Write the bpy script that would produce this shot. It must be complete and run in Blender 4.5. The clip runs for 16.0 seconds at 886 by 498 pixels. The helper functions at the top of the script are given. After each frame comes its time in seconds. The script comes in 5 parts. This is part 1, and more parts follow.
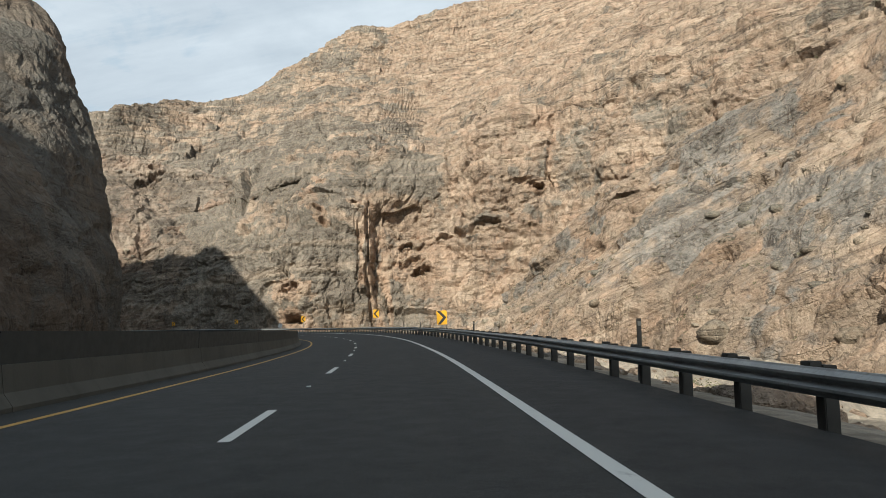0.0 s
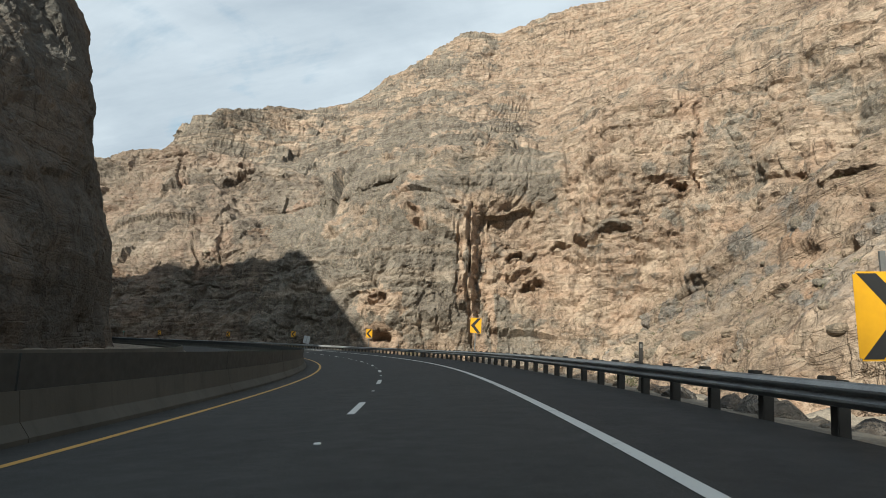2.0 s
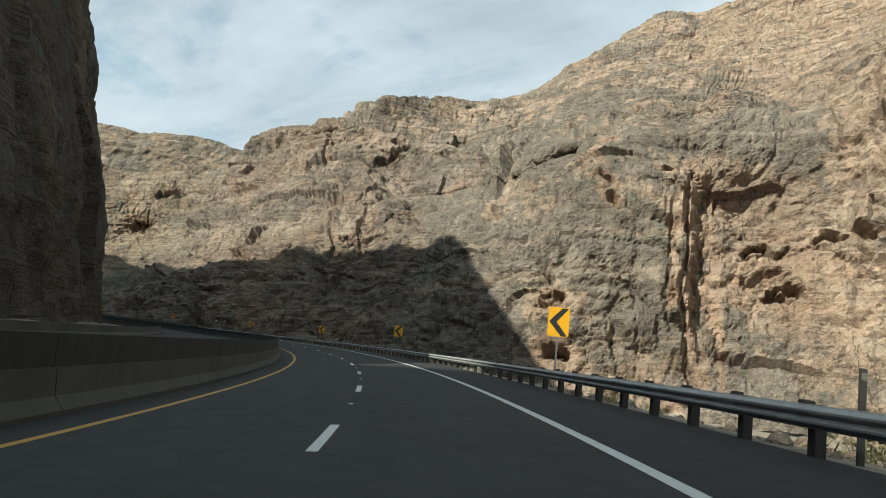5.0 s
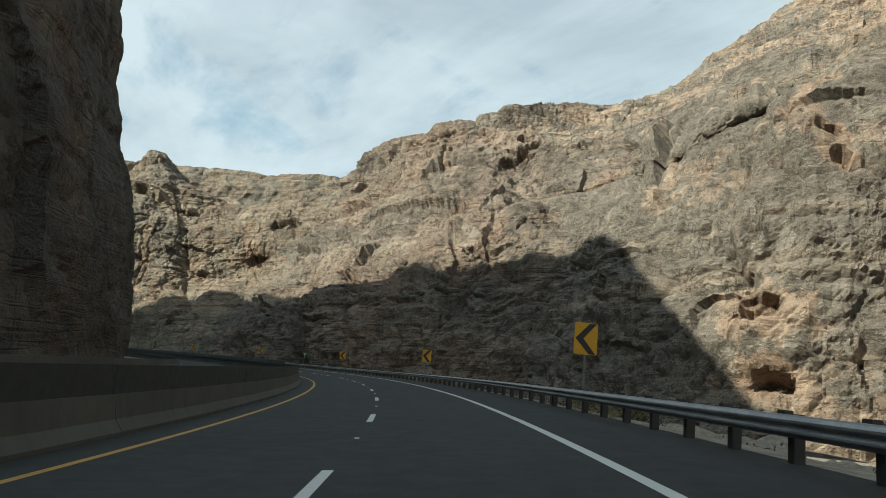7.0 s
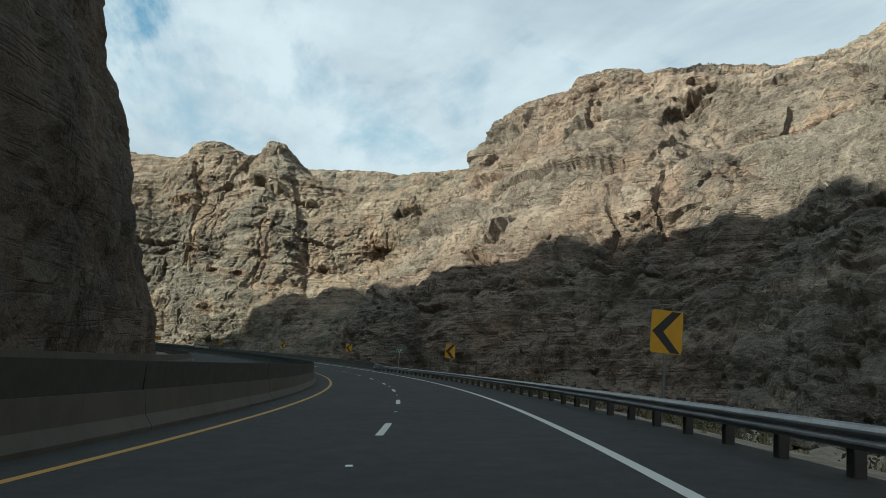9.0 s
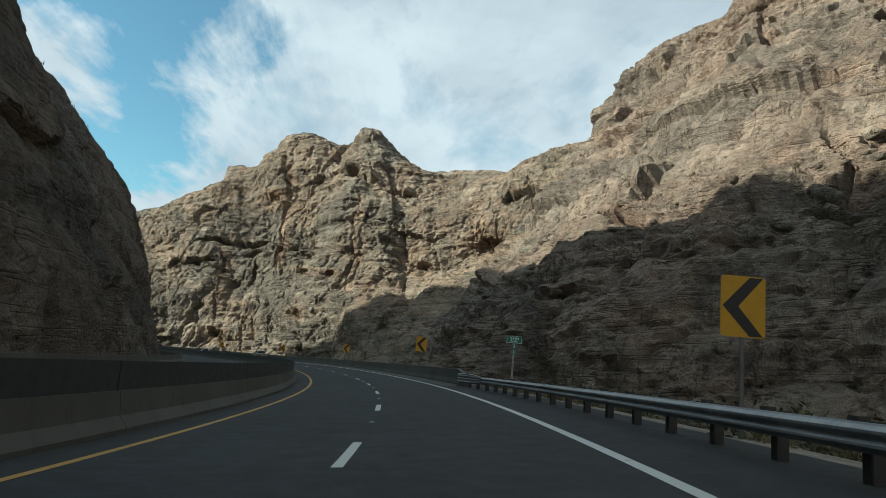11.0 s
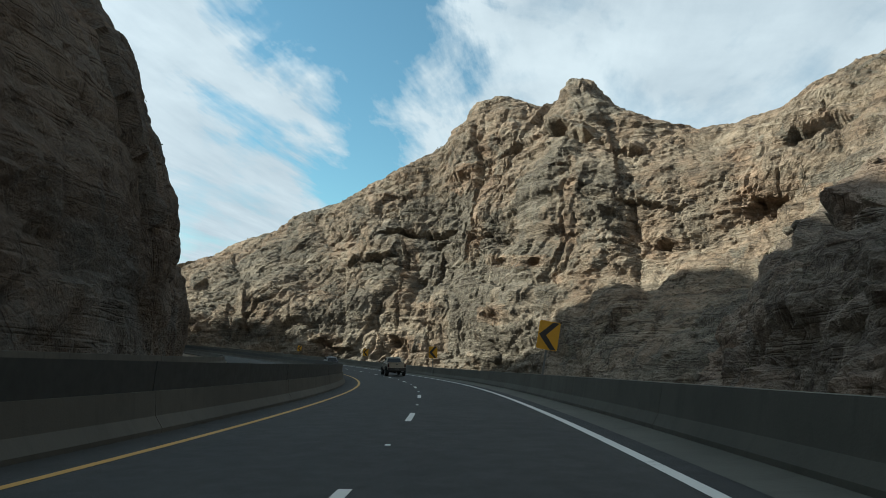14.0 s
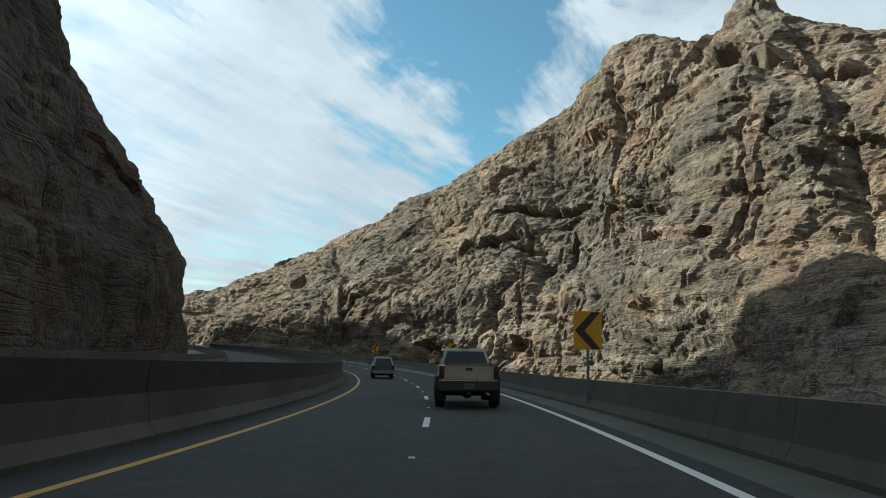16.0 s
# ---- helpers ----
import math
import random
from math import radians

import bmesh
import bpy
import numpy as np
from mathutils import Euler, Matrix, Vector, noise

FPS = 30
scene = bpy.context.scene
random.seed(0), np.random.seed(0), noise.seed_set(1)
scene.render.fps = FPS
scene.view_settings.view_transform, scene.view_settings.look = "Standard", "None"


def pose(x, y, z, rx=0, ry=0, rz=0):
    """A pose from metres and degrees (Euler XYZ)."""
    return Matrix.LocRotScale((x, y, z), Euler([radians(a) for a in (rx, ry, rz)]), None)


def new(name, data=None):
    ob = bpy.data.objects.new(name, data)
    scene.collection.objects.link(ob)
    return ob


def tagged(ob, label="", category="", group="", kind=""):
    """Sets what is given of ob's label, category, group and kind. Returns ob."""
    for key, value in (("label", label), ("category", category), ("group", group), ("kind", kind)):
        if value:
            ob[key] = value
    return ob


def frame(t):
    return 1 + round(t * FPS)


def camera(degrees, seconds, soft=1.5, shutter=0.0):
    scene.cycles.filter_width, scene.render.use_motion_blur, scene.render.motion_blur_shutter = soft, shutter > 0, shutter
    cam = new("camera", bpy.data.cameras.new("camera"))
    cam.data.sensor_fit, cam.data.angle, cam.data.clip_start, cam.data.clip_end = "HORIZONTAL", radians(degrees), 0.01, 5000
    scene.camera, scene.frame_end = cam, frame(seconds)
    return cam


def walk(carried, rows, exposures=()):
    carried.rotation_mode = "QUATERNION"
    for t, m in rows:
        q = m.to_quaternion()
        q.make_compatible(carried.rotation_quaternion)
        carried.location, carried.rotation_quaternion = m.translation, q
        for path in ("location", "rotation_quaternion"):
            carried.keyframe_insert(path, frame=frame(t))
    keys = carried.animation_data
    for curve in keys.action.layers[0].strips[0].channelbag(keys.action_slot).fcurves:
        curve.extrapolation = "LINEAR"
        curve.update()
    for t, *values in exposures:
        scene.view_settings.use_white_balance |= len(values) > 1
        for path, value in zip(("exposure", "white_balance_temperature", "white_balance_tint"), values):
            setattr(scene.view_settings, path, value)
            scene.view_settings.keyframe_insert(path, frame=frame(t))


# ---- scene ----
cam = camera(65.83, 16.0, soft=0.8)
# seconds, eye x, y, z, yaw, pitch, roll
PATH = [
    (0, -0.00, -0.00, 1.21, 0.00, 6.40, 0.12),
    (0.5, -0.79, 12.57, 1.19, 1.10, 7.24, -0.44),
    (1, -1.79, 25.10, 1.19, 2.76, 7.66, -1.76),
    (1.5, -3.10, 37.56, 1.20, 5.27, 8.93, -2.07),
    (2, -4.74, 49.90, 1.20, 8.31, 8.18, -2.78),
    (2.5, -6.72, 62.08, 1.20, 9.76, 8.24, -3.83),
    (3, -9.13, 74.03, 1.18, 11.79, 9.03, -5.16),
    (3.5, -11.96, 85.76, 1.14, 14.22, 9.40, -5.81),
    (4, -15.30, 97.22, 1.06, 16.43, 9.14, -6.53),
    (6.5, -39.37, 150.39, 0.75, 30.90, 9.30, -5.65),
    (7, -45.62, 160.61, 0.72, 33.43, 10.00, -5.16),
    (7.5, -52.36, 170.64, 0.69, 36.66, 9.29, -5.37),
    (8, -59.60, 180.42, 0.64, 39.57, 9.45, -5.90),
    (8.5, -67.35, 189.83, 0.57, 42.84, 9.39, -5.36),
    (9, -75.54, 198.88, 0.46, 45.10, 9.40, -5.40),
    (11.5, -122.23, 238.20, -0.21, 57.59, 10.25, -4.60),
    (12, -132.55, 244.56, -0.31, 60.76, 10.52, -4.46),
    (12.5, -143.14, 250.47, -0.42, 64.56, 8.43, -4.40),
    (13, -154.03, 255.87, -0.52, 67.06, 9.45, -5.01),
    (13.5, -165.25, 260.81, -0.63, 69.98, 8.90, -5.20),
    (14, -176.80, 265.28, -0.73, 72.60, 9.34, -5.15),
    (14.5, -188.60, 269.40, -0.83, 75.68, 8.31, -4.97),
    (15, -200.61, 273.06, -0.94, 78.22, 9.35, -4.89),
    (15.5, -212.81, 276.23, -1.05, 80.57, 9.82, -5.14),
    (16, -225.22, 278.91, -1.16, 83.35, 9.04, -5.22),
]
EXPOSURES = [(0, 0.93, 6350, 5), (5, 0.90, 6300, -1), (9, 0.95, 6200, -3), (16, 0.98, 6250, 0)]
walk(cam, [(t, pose(x, y, z, 90 + pitch, roll, yaw)) for t, x, y, z, yaw, pitch, roll in PATH], EXPOSURES)

# ---- world and sun ----
SUN_AZ = (0.37, 0.93)          # the way the light travels, on the plan
SUN_EL = 30.0
world = bpy.data.worlds.new("world")
scene.world = world
world.use_nodes = True


def build_world():
    nt = world.node_tree
    nt.nodes.clear()
    n, l = nt.nodes.new, nt.links.new
    out = n("ShaderNodeOutputWorld")
    back = n("ShaderNodeBackground")
    sky = n("ShaderNodeTexSky")
    sky.sky_type = "NISHITA"
    sky.sun_disc = False
    sky.sun_elevation = radians(SUN_EL)
    sky.sun_rotation = math.atan2(-SUN_AZ[0], -SUN_AZ[1])
    sky.air_density, sky.dust_density, sky.ozone_density = 1.0, 0.4, 0.6
    tc = n("ShaderNodeTexCoord")
    sep = n("ShaderNodeSeparateXYZ")
    l(tc.outputs["Generated"], sep.inputs[0])
    # a flat cloud deck seen in perspective: direction over its height
    zz = n("ShaderNodeMath")
    zz.operation = "MAXIMUM"
    l(sep.outputs["Z"], zz.inputs[0])
    zz.inputs[1].default_value = 0.06
    comb = n("ShaderNodeCombineXYZ")
    for i, ax in enumerate("XY"):
        dv = n("ShaderNodeMath")
        dv.operation = "DIVIDE"
        l(sep.outputs[ax], dv.inputs[0])
        l(zz.outputs[0], dv.inputs[1])
        l(dv.outputs[0], comb.inputs[i])
    def scaled(vec, scale, place=(0, 0, 0), turn=0.0):
        mp = n("ShaderNodeMapping")
        mp.inputs["Rotation"].default_value = (0, 0, radians(turn))
        mp.inputs["Scale"].default_value = scale
        mp.inputs["Location"].default_value = place
        l(vec, mp.inputs["Vector"])
        return mp.outputs[0]

    def cloud(vec, scale, detail, rough, twist):
        t = n("ShaderNodeTexNoise")
        for key, v in (("Scale", scale), ("Detail", detail), ("Roughness", rough), ("Distortion", twist)):
            t.inputs[key].default_value = v
        l(vec, t.inputs["Vector"])
        return t.outputs["Fac"]

    def calc(op, a, b):
        t = n("ShaderNodeMath")
        t.operation = op
        for sock, v in zip(t.inputs, (a, b)):
            if hasattr(v, "is_output"):
                l(v, sock)
            else:
                sock.default_value = v
        return t.outputs[0]

    # fibres drawn out on the high deck, and round heaps
    fibre = cloud(scaled(comb.outputs[0], CLOUD_SCALE, CLOUD_PLACE, CLOUD_TURN), 0.55, 9, 0.58, 0.35)
    heap = cloud(scaled(tc.outputs["Generated"], (1.0, 1.0, 1.5), (0.4, 0.2, 0.1)), 5.5, 9, 0.55, 0.5)
    along = n("ShaderNodeMapping")
    along.vector_type = "TEXTURE"
    along.inputs["Rotation"].default_value = (0, 0, radians(FIBRE_TURN))
    along.inputs["Scale"].default_value = (1.5, 0.42, 1.0)
    l(comb.outputs[0], along.inputs["Vector"])
    wisp = cloud(along.outputs[0], 1.0, 8, 0.62, 0.25)
    both = calc("ADD", calc("MULTIPLY", fibre, 0.28), calc("ADD", calc("MULTIPLY", heap, 0.44), calc("MULTIPLY", wisp, 0.28)))
    # one break in the cover, in the west
    opening = None
    for place, size in (((-0.945, 0.15, 0.29), 0.075), ((-0.925, 0.125, 0.36), 0.09), ((-0.905, 0.0, 0.43), 0.10), ((-0.86, 0.13, 0.48), 0.11), ((-0.80, -0.1, 0.59), 0.16)):
        vd = n("ShaderNodeVectorMath")
        vd.operation = "DISTANCE"
        l(tc.outputs["Generated"], vd.inputs[0])
        vd.inputs[1].default_value = place
        far = calc("DIVIDE", vd.outputs["Value"], size)
        opening = far if opening is None else calc("MINIMUM", opening, far)
    gap = n("ShaderNodeMapRange")
    l(calc("ADD", opening, calc("ADD", calc("MULTIPLY", calc("SUBTRACT", heap, 0.5), 2.0), calc("MULTIPLY", calc("SUBTRACT", wisp, 0.5), 3.0))), gap.inputs["Value"])
    gap.inputs["From Min"].default_value, gap.inputs["From Max"].default_value = 0.5, 1.5
    gap.inputs["To Min"].default_value, gap.inputs["To Max"].default_value = 0.27, 0.0
    ramp = n("ShaderNodeValToRGB")
    ramp.color_ramp.elements[0].position = 0.37
    ramp.color_ramp.elements[1].position = 0.56
    ramp.color_ramp.elements[0].color = (0, 0, 0, 1)
    ramp.color_ramp.elements[1].color = (1, 1, 1, 1)
    shade = cloud(scaled(tc.outputs["Generated"], (1.0, 1.0, 2.0), (2.0, 0.7, 0.3)), 2.6, 7, 0.55, 0.4)
    cl = n("ShaderNodeValToRGB")
    cl.color_ramp.elements[0].position = 0.36
    cl.color_ramp.elements[0].color = (3.4, 3.88, 4.5, 1)
    cl.color_ramp.elements[1].position = 0.60
    cl.color_ramp.elements[1].color = (5.15, 5.6, 6.15, 1)
    l(calc("ADD", calc("MULTIPLY", shade, 0.6), calc("MULTIPLY", wisp, 0.4)), cl.inputs[0])
    mix = n("ShaderNodeMix")
    mix.data_type = "RGBA"
    over = n("ShaderNodeMapRange")
    l(sep.outputs["Z"], over.inputs["Value"])
    over.inputs["From Min"].default_value, over.inputs["From Max"].default_value = 0.55, 0.8
    over.inputs["To Min"].default_value, over.inputs["To Max"].default_value = 1.0, 0.6
    # more broken cloud towards the west, closed cover in the north
    west = n("ShaderNodeMapRange")
    l(sep.outputs["X"], west.inputs["Value"])
    west.inputs["From Min"].default_value, west.inputs["From Max"].default_value = -0.95, -0.25
    west.inputs["To Min"].default_value, west.inputs["To Max"].default_value = 0.06, 0.12
    cover = n("ShaderNodeMath")
    cover.operation = "ADD"
    l(calc("SUBTRACT", both, gap.outputs["Result"]), cover.inputs[0])
    l(west.outputs["Result"], cover.inputs[1])
    l(cover.outputs[0], ramp.inputs[0])
    thin = n("ShaderNodeMath")
    thin.operation = "MULTIPLY"
    l(ramp.outputs[0], thin.inputs[0])
    l(over.outputs["Result"], thin.inputs[1])
    l(thin.outputs[0], mix.inputs["Factor"])
    clear = n("ShaderNodeMix")
    clear.data_type, clear.blend_type = "RGBA", "MULTIPLY"
    clear.inputs["Factor"].default_value = 1.0
    l(sky.outputs[0], clear.inputs["A"])
    clear.inputs["B"].default_value = (0.8, 1.1, 1.05, 1)
    l(clear.outputs["Result"], mix.inputs["A"])
    # thin cloud is brighter towards the sun
    toward = n("ShaderNodeVectorMath")
    toward.operation = "DOT_PRODUCT"
    l(tc.outputs["Generated"], toward.inputs[0])
    flat = math.cos(radians(SUN_EL)) / math.hypot(*SUN_AZ)
    toward.inputs[1].default_value = (-SUN_AZ[0] * flat, -SUN_AZ[1] * flat, math.sin(radians(SUN_EL)))
    glow = calc("ADD", calc("MULTIPLY", calc("POWER", calc("MAXIMUM", toward.outputs["Value"], 0.0), 6.0), 1.8), 1.0)
    bright = n("ShaderNodeVectorMath")
    bright.operation = "SCALE"
    l(cl.outputs[0], bright.inputs[0])
    l(glow, bright.inputs["Scale"])
    l(bright.outputs[0], mix.inputs["B"])
    l(mix.outputs["Result"], back.inputs["Color"])
    back.inputs["Strength"].default_value = 0.075
    l(back.outputs[0], out.inputs["Surface"])


FIBRE_TURN = 153.0
CLOUD_TURN, CLOUD_SCALE, CLOUD_PLACE = 75.0, (1.0, 0.62, 1.0), (3.1, 1.7, 0.0)
build_world()
sun = new("sun", bpy.data.lights.new("sun", "SUN"))
sun.data.energy = 5.0
sun.data.angle = radians(0.5)
sun.data.color = (1.0, 0.93, 0.83)
_h = math.cos(radians(SUN_EL)) / math.hypot(*SUN_AZ)
sun.rotation_mode = "QUATERNION"
sun.rotation_quaternion = Vector((SUN_AZ[0] * _h, SUN_AZ[1] * _h, -math.sin(radians(SUN_EL)))).to_track_quat("-Z", "Y")


# ---- node materials ----
class Nodes:
    """Short hand for building one material's node tree."""

    def __init__(self, name):
        self.mat = bpy.data.materials.new(name)
        self.mat.use_nodes = True
        self.nt = self.mat.node_tree
        self.nt.nodes.clear()
        self.out = self.nt.nodes.new("ShaderNodeOutputMaterial")
        self.bsdf = self.nt.nodes.new("ShaderNodeBsdfPrincipled")
        self.nt.links.new(self.bsdf.outputs[0], self.out.inputs[0])

    def node(self, kind, **values):
        nd = self.nt.nodes.new(kind)
        for key, value in values.items():
            sock = nd.inputs[key]
            if hasattr(value, "links") or hasattr(value, "is_output"):
                self.nt.links.new(value, sock)
            else:
                sock.default_value = value
        return nd

    def coords(self, kind="Object"):
        return self.nt.nodes.new("ShaderNodeTexCoord").outputs[kind]

    def mapped(self, vec, scale=(1, 1, 1), loc=(0, 0, 0), rot=(0, 0, 0)):
        return self.node("ShaderNodeMapping", Vector=vec, Scale=scale, Location=loc, Rotation=rot).outputs[0]

    def noise(self, vec, scale, detail=4.0, rough=0.55, dist=0.0):
        return self.node("ShaderNodeTexNoise", Vector=vec, Scale=scale, Detail=detail, Roughness=rough, Distortion=dist).outputs["Fac"]

    def ramp(self, fac, *stops):
        nd = self.node("ShaderNodeValToRGB", Fac=fac)
        els = nd.color_ramp.elements
        while len(els) < len(stops):
            els.new(0.5)
        for el, (p, c) in zip(els, stops):
            el.position = p
            el.color = (c, c, c, 1) if isinstance(c, (int, float)) else (*c, 1)
        return nd.outputs[0]

    def math(self, op, a, b=0.0):
        nd = self.nt.nodes.new("ShaderNodeMath")
        nd.operation = op
        for sock, v in zip(nd.inputs, (a, b)):
            if hasattr(v, "is_output"):
                self.nt.links.new(v, sock)
            else:
                sock.default_value = v
        return nd.outputs[0]

    def mix(self, fac, a, b, blend="MIX"):
        nd = self.nt.nodes.new("ShaderNodeMix")
        nd.data_type = "RGBA"
        nd.blend_type = blend
        for key, v in (("Factor", fac), ("A", a), ("B", b)):
            sock = nd.inputs[key] if key == "Factor" else [s for s in nd.inputs if s.name == key and s.type == "RGBA"][0]
            if hasattr(v, "is_output"):
                self.nt.links.new(v, sock)
            elif isinstance(v, (int, float)):
                sock.default_value = v
            else:
                sock.default_value = (*v, 1)
        return [s for s in nd.outputs if s.type == "RGBA"][0]

    def bump(self, height, strength=0.5, distance=0.1, normal=None):
        nd = self.node("ShaderNodeBump", Height=height, Strength=strength, Distance=distance)
        if normal is not None:
            self.nt.links.new(normal, nd.inputs["Normal"])
        return nd.outputs[0]

    def done(self, color, rough=0.8, normal=None, metal=0.0, spec=None):
        for key, v in (("Base Color", color), ("Roughness", rough), ("Metallic", metal), ("Normal", normal), ("Specular IOR Level", spec)):
            if v is None:
                continue
            sock = self.bsdf.inputs[key]
            if hasattr(v, "is_output"):
                self.nt.links.new(v, sock)
            elif key == "Base Color":
                sock.default_value = (*v, 1)
            else:
                sock.default_value = v
        return self.mat


def rock_material(name, pale, warm, grey, dark, grey_amount=0.5, dip=(0.0, 0.0), greyer=None, seams=0.6):
    """Weathered limestone: pale faces, warm fresh breaks, grey varnish, dark runs down the face, thin bedding, open
    joints; crevice shade is put into the colour.
    """
    m = Nodes(name)
    p = m.coords()
    big = m.noise(p, 0.022, 5, 0.6, 0.5)
    mid = m.noise(p, 0.11, 6, 0.65, 0.4)
    fine = m.noise(m.mapped(p, (1, 1, 1.6)), 0.5, 7, 0.7, 0.6)
    speck = m.noise(m.mapped(p, (1, 1, 1.5)), 1.5, 5, 0.72, 0.4)
    base = m.mix(m.ramp(mid, (0.38, 0), (0.64, 1)), pale, warm)
    fresh = m.node("ShaderNodeAttribute").outputs["Fac"]
    fresh.node.attribute_name = "fresh"
    base = m.mix(m.ramp(m.math("ADD", fresh, m.math("MULTIPLY", m.math("SUBTRACT", mid, 0.5), 0.9)), (0.35, 0), (0.85, 0.2)), base, tuple(min(0.6, v * k) for v, k in zip(warm, (1.12, 1.0, 0.9))))
    patches = m.math("ADD", m.math("MULTIPLY", big, 0.6), m.math("MULTIPLY", mid, 0.4))
    patches = m.math("SUBTRACT", patches, m.math("MULTIPLY", fresh, 0.2))
    if greyer:
        axes = m.node("ShaderNodeSeparateXYZ", Vector=p)
        west = m.node("ShaderNodeMapRange", **{"Value": axes.outputs["X"], "From Min": greyer[0], "From Max": greyer[1], "To Min": -0.03, "To Max": 0.09}).outputs["Result"]
        upper = m.node("ShaderNodeMapRange", **{"Value": axes.outputs["Z"], "From Min": 110.0, "From Max": 170.0, "To Min": 0.0, "To Max": 0.07}).outputs["Result"]
        patches = m.math("SUBTRACT", m.math("ADD", patches, west), upper)
    base = m.mix(m.ramp(patches, (0.61 - 0.22 * grey_amount, 0), (0.65 - 0.21 * grey_amount, 1)), base, grey)
    runs = m.noise(m.mapped(p, (0.35, 0.35, 0.028)), 1.0, 6, 0.66, 0.3)
    base = m.mix(m.math("MULTIPLY", m.ramp(runs, (0.53, 0), (0.68, 1)), 0.6), base, dark)
    level = m.mapped(p, rot=(radians(dip[0]), radians(dip[1]), 0))
    beds = m.mapped(level, (0.02, 0.02, 0.5))
    thick = m.noise(m.mapped(level, (0.006, 0.006, 0.13)), 1.0, 5, 0.62, 0.4)
    bed = m.noise(beds, 1.0, 5, 0.6, 0.25)
    base = m.mix(m.math("MULTIPLY", m.ramp(bed, (0.54, 0), (0.62, 1)), 0.14), base, dark)
    base = m.mix(m.math("MULTIPLY", m.ramp(thick, (0.50, 0), (0.53, 1), (0.58, 0)), 0.3), base, dark)
    base = m.mix(m.math("MULTIPLY", m.ramp(thick, (0.36, 1), (0.44, 0)), 0.45), base, tuple(min(0.6, v * 1.2) for v in pale))
    # repeated weathered courses, plain on the stepped upper slopes; shade under ledges painted in
    height = m.node("ShaderNodeSeparateXYZ", Vector=level).outputs["Z"]
    sway = m.math("MULTIPLY", m.noise(m.mapped(level, (0.012, 0.012, 0.05)), 1.0, 5, 0.6), 26.0)
    course = m.math("SINE", m.math("ADD", m.math("MULTIPLY", height, 0.95), sway))
    broken = m.ramp(m.noise(m.mapped(level, (0.03, 0.03, 0.09)), 1.0, 5, 0.65), (0.40, 0.0), (0.56, 1.0))
    course = m.math("MULTIPLY", m.ramp(course, (0.62, 0), (0.9, 1)), broken)
    if greyer:
        course = m.math("MULTIPLY", course, m.node("ShaderNodeMapRange", **{"Value": axes.outputs["Z"], "From Min": 75.0, "From Max": 115.0, "To Min": 0.2, "To Max": 1.0}).outputs["Result"])
    base = m.mix(m.math("MULTIPLY", course, 0.75 * seams), base, dark)
    # thin open seams between the beds, their shade painted as dark lines, and pale washed runs
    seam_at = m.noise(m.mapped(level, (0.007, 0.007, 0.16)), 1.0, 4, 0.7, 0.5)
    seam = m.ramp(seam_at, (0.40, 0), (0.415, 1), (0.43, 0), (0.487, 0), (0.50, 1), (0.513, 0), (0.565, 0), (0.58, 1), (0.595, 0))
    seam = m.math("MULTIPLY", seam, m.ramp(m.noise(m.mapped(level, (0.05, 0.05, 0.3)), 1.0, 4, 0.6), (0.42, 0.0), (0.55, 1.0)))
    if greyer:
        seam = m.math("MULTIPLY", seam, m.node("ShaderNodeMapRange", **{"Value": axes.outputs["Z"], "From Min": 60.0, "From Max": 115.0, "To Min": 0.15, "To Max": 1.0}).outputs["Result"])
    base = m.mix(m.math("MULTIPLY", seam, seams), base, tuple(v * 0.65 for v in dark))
    base = m.mix(m.math("MULTIPLY", m.ramp(runs, (0.33, 1), (0.45, 0)), 0.4), base, tuple(min(0.6, v * 1.2) for v in pale))
    warped = m.node("ShaderNodeVectorMath", **{}).outputs[0]
    vm = warped.node
    vm.operation = "ADD"
    nz = m.node("ShaderNodeTexNoise", Vector=p, Scale=0.25, Detail=4.0)
    sc = m.nt.nodes.new("ShaderNodeVectorMath")
    sc.operation = "SCALE"
    sc.inputs["Scale"].default_value = 5.0
    m.nt.links.new(nz.outputs["Color"], sc.inputs[0])
    m.nt.links.new(p, vm.inputs[0])
    m.nt.links.new(sc.outputs[0], vm.inputs[1])

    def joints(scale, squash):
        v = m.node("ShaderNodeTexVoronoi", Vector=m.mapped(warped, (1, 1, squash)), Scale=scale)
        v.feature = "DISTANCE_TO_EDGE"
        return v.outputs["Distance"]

    # wider joints, darkened in the colour to stand for shade inside the cracks
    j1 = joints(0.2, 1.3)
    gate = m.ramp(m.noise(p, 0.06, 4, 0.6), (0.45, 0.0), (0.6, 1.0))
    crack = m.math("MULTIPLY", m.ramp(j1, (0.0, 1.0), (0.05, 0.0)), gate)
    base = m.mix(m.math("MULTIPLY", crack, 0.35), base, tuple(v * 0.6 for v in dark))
    # hairline joints, mostly upright, on and off, crevice shade put into the colour
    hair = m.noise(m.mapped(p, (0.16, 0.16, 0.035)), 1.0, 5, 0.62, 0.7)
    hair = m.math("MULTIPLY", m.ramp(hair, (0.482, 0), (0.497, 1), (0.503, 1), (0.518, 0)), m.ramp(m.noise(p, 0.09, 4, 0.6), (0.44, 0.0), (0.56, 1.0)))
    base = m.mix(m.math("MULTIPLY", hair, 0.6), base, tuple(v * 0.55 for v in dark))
    # some faces are broken and rough, others smooth
    rugged = m.ramp(m.noise(p, 0.055, 4, 0.6, 0.6), (0.40, 0.25), (0.56, 1.0))
    base = m.mix(m.math("MULTIPLY", m.ramp(fine, (0.35, 0.75), (0.45, 0)), rugged), base, dark)
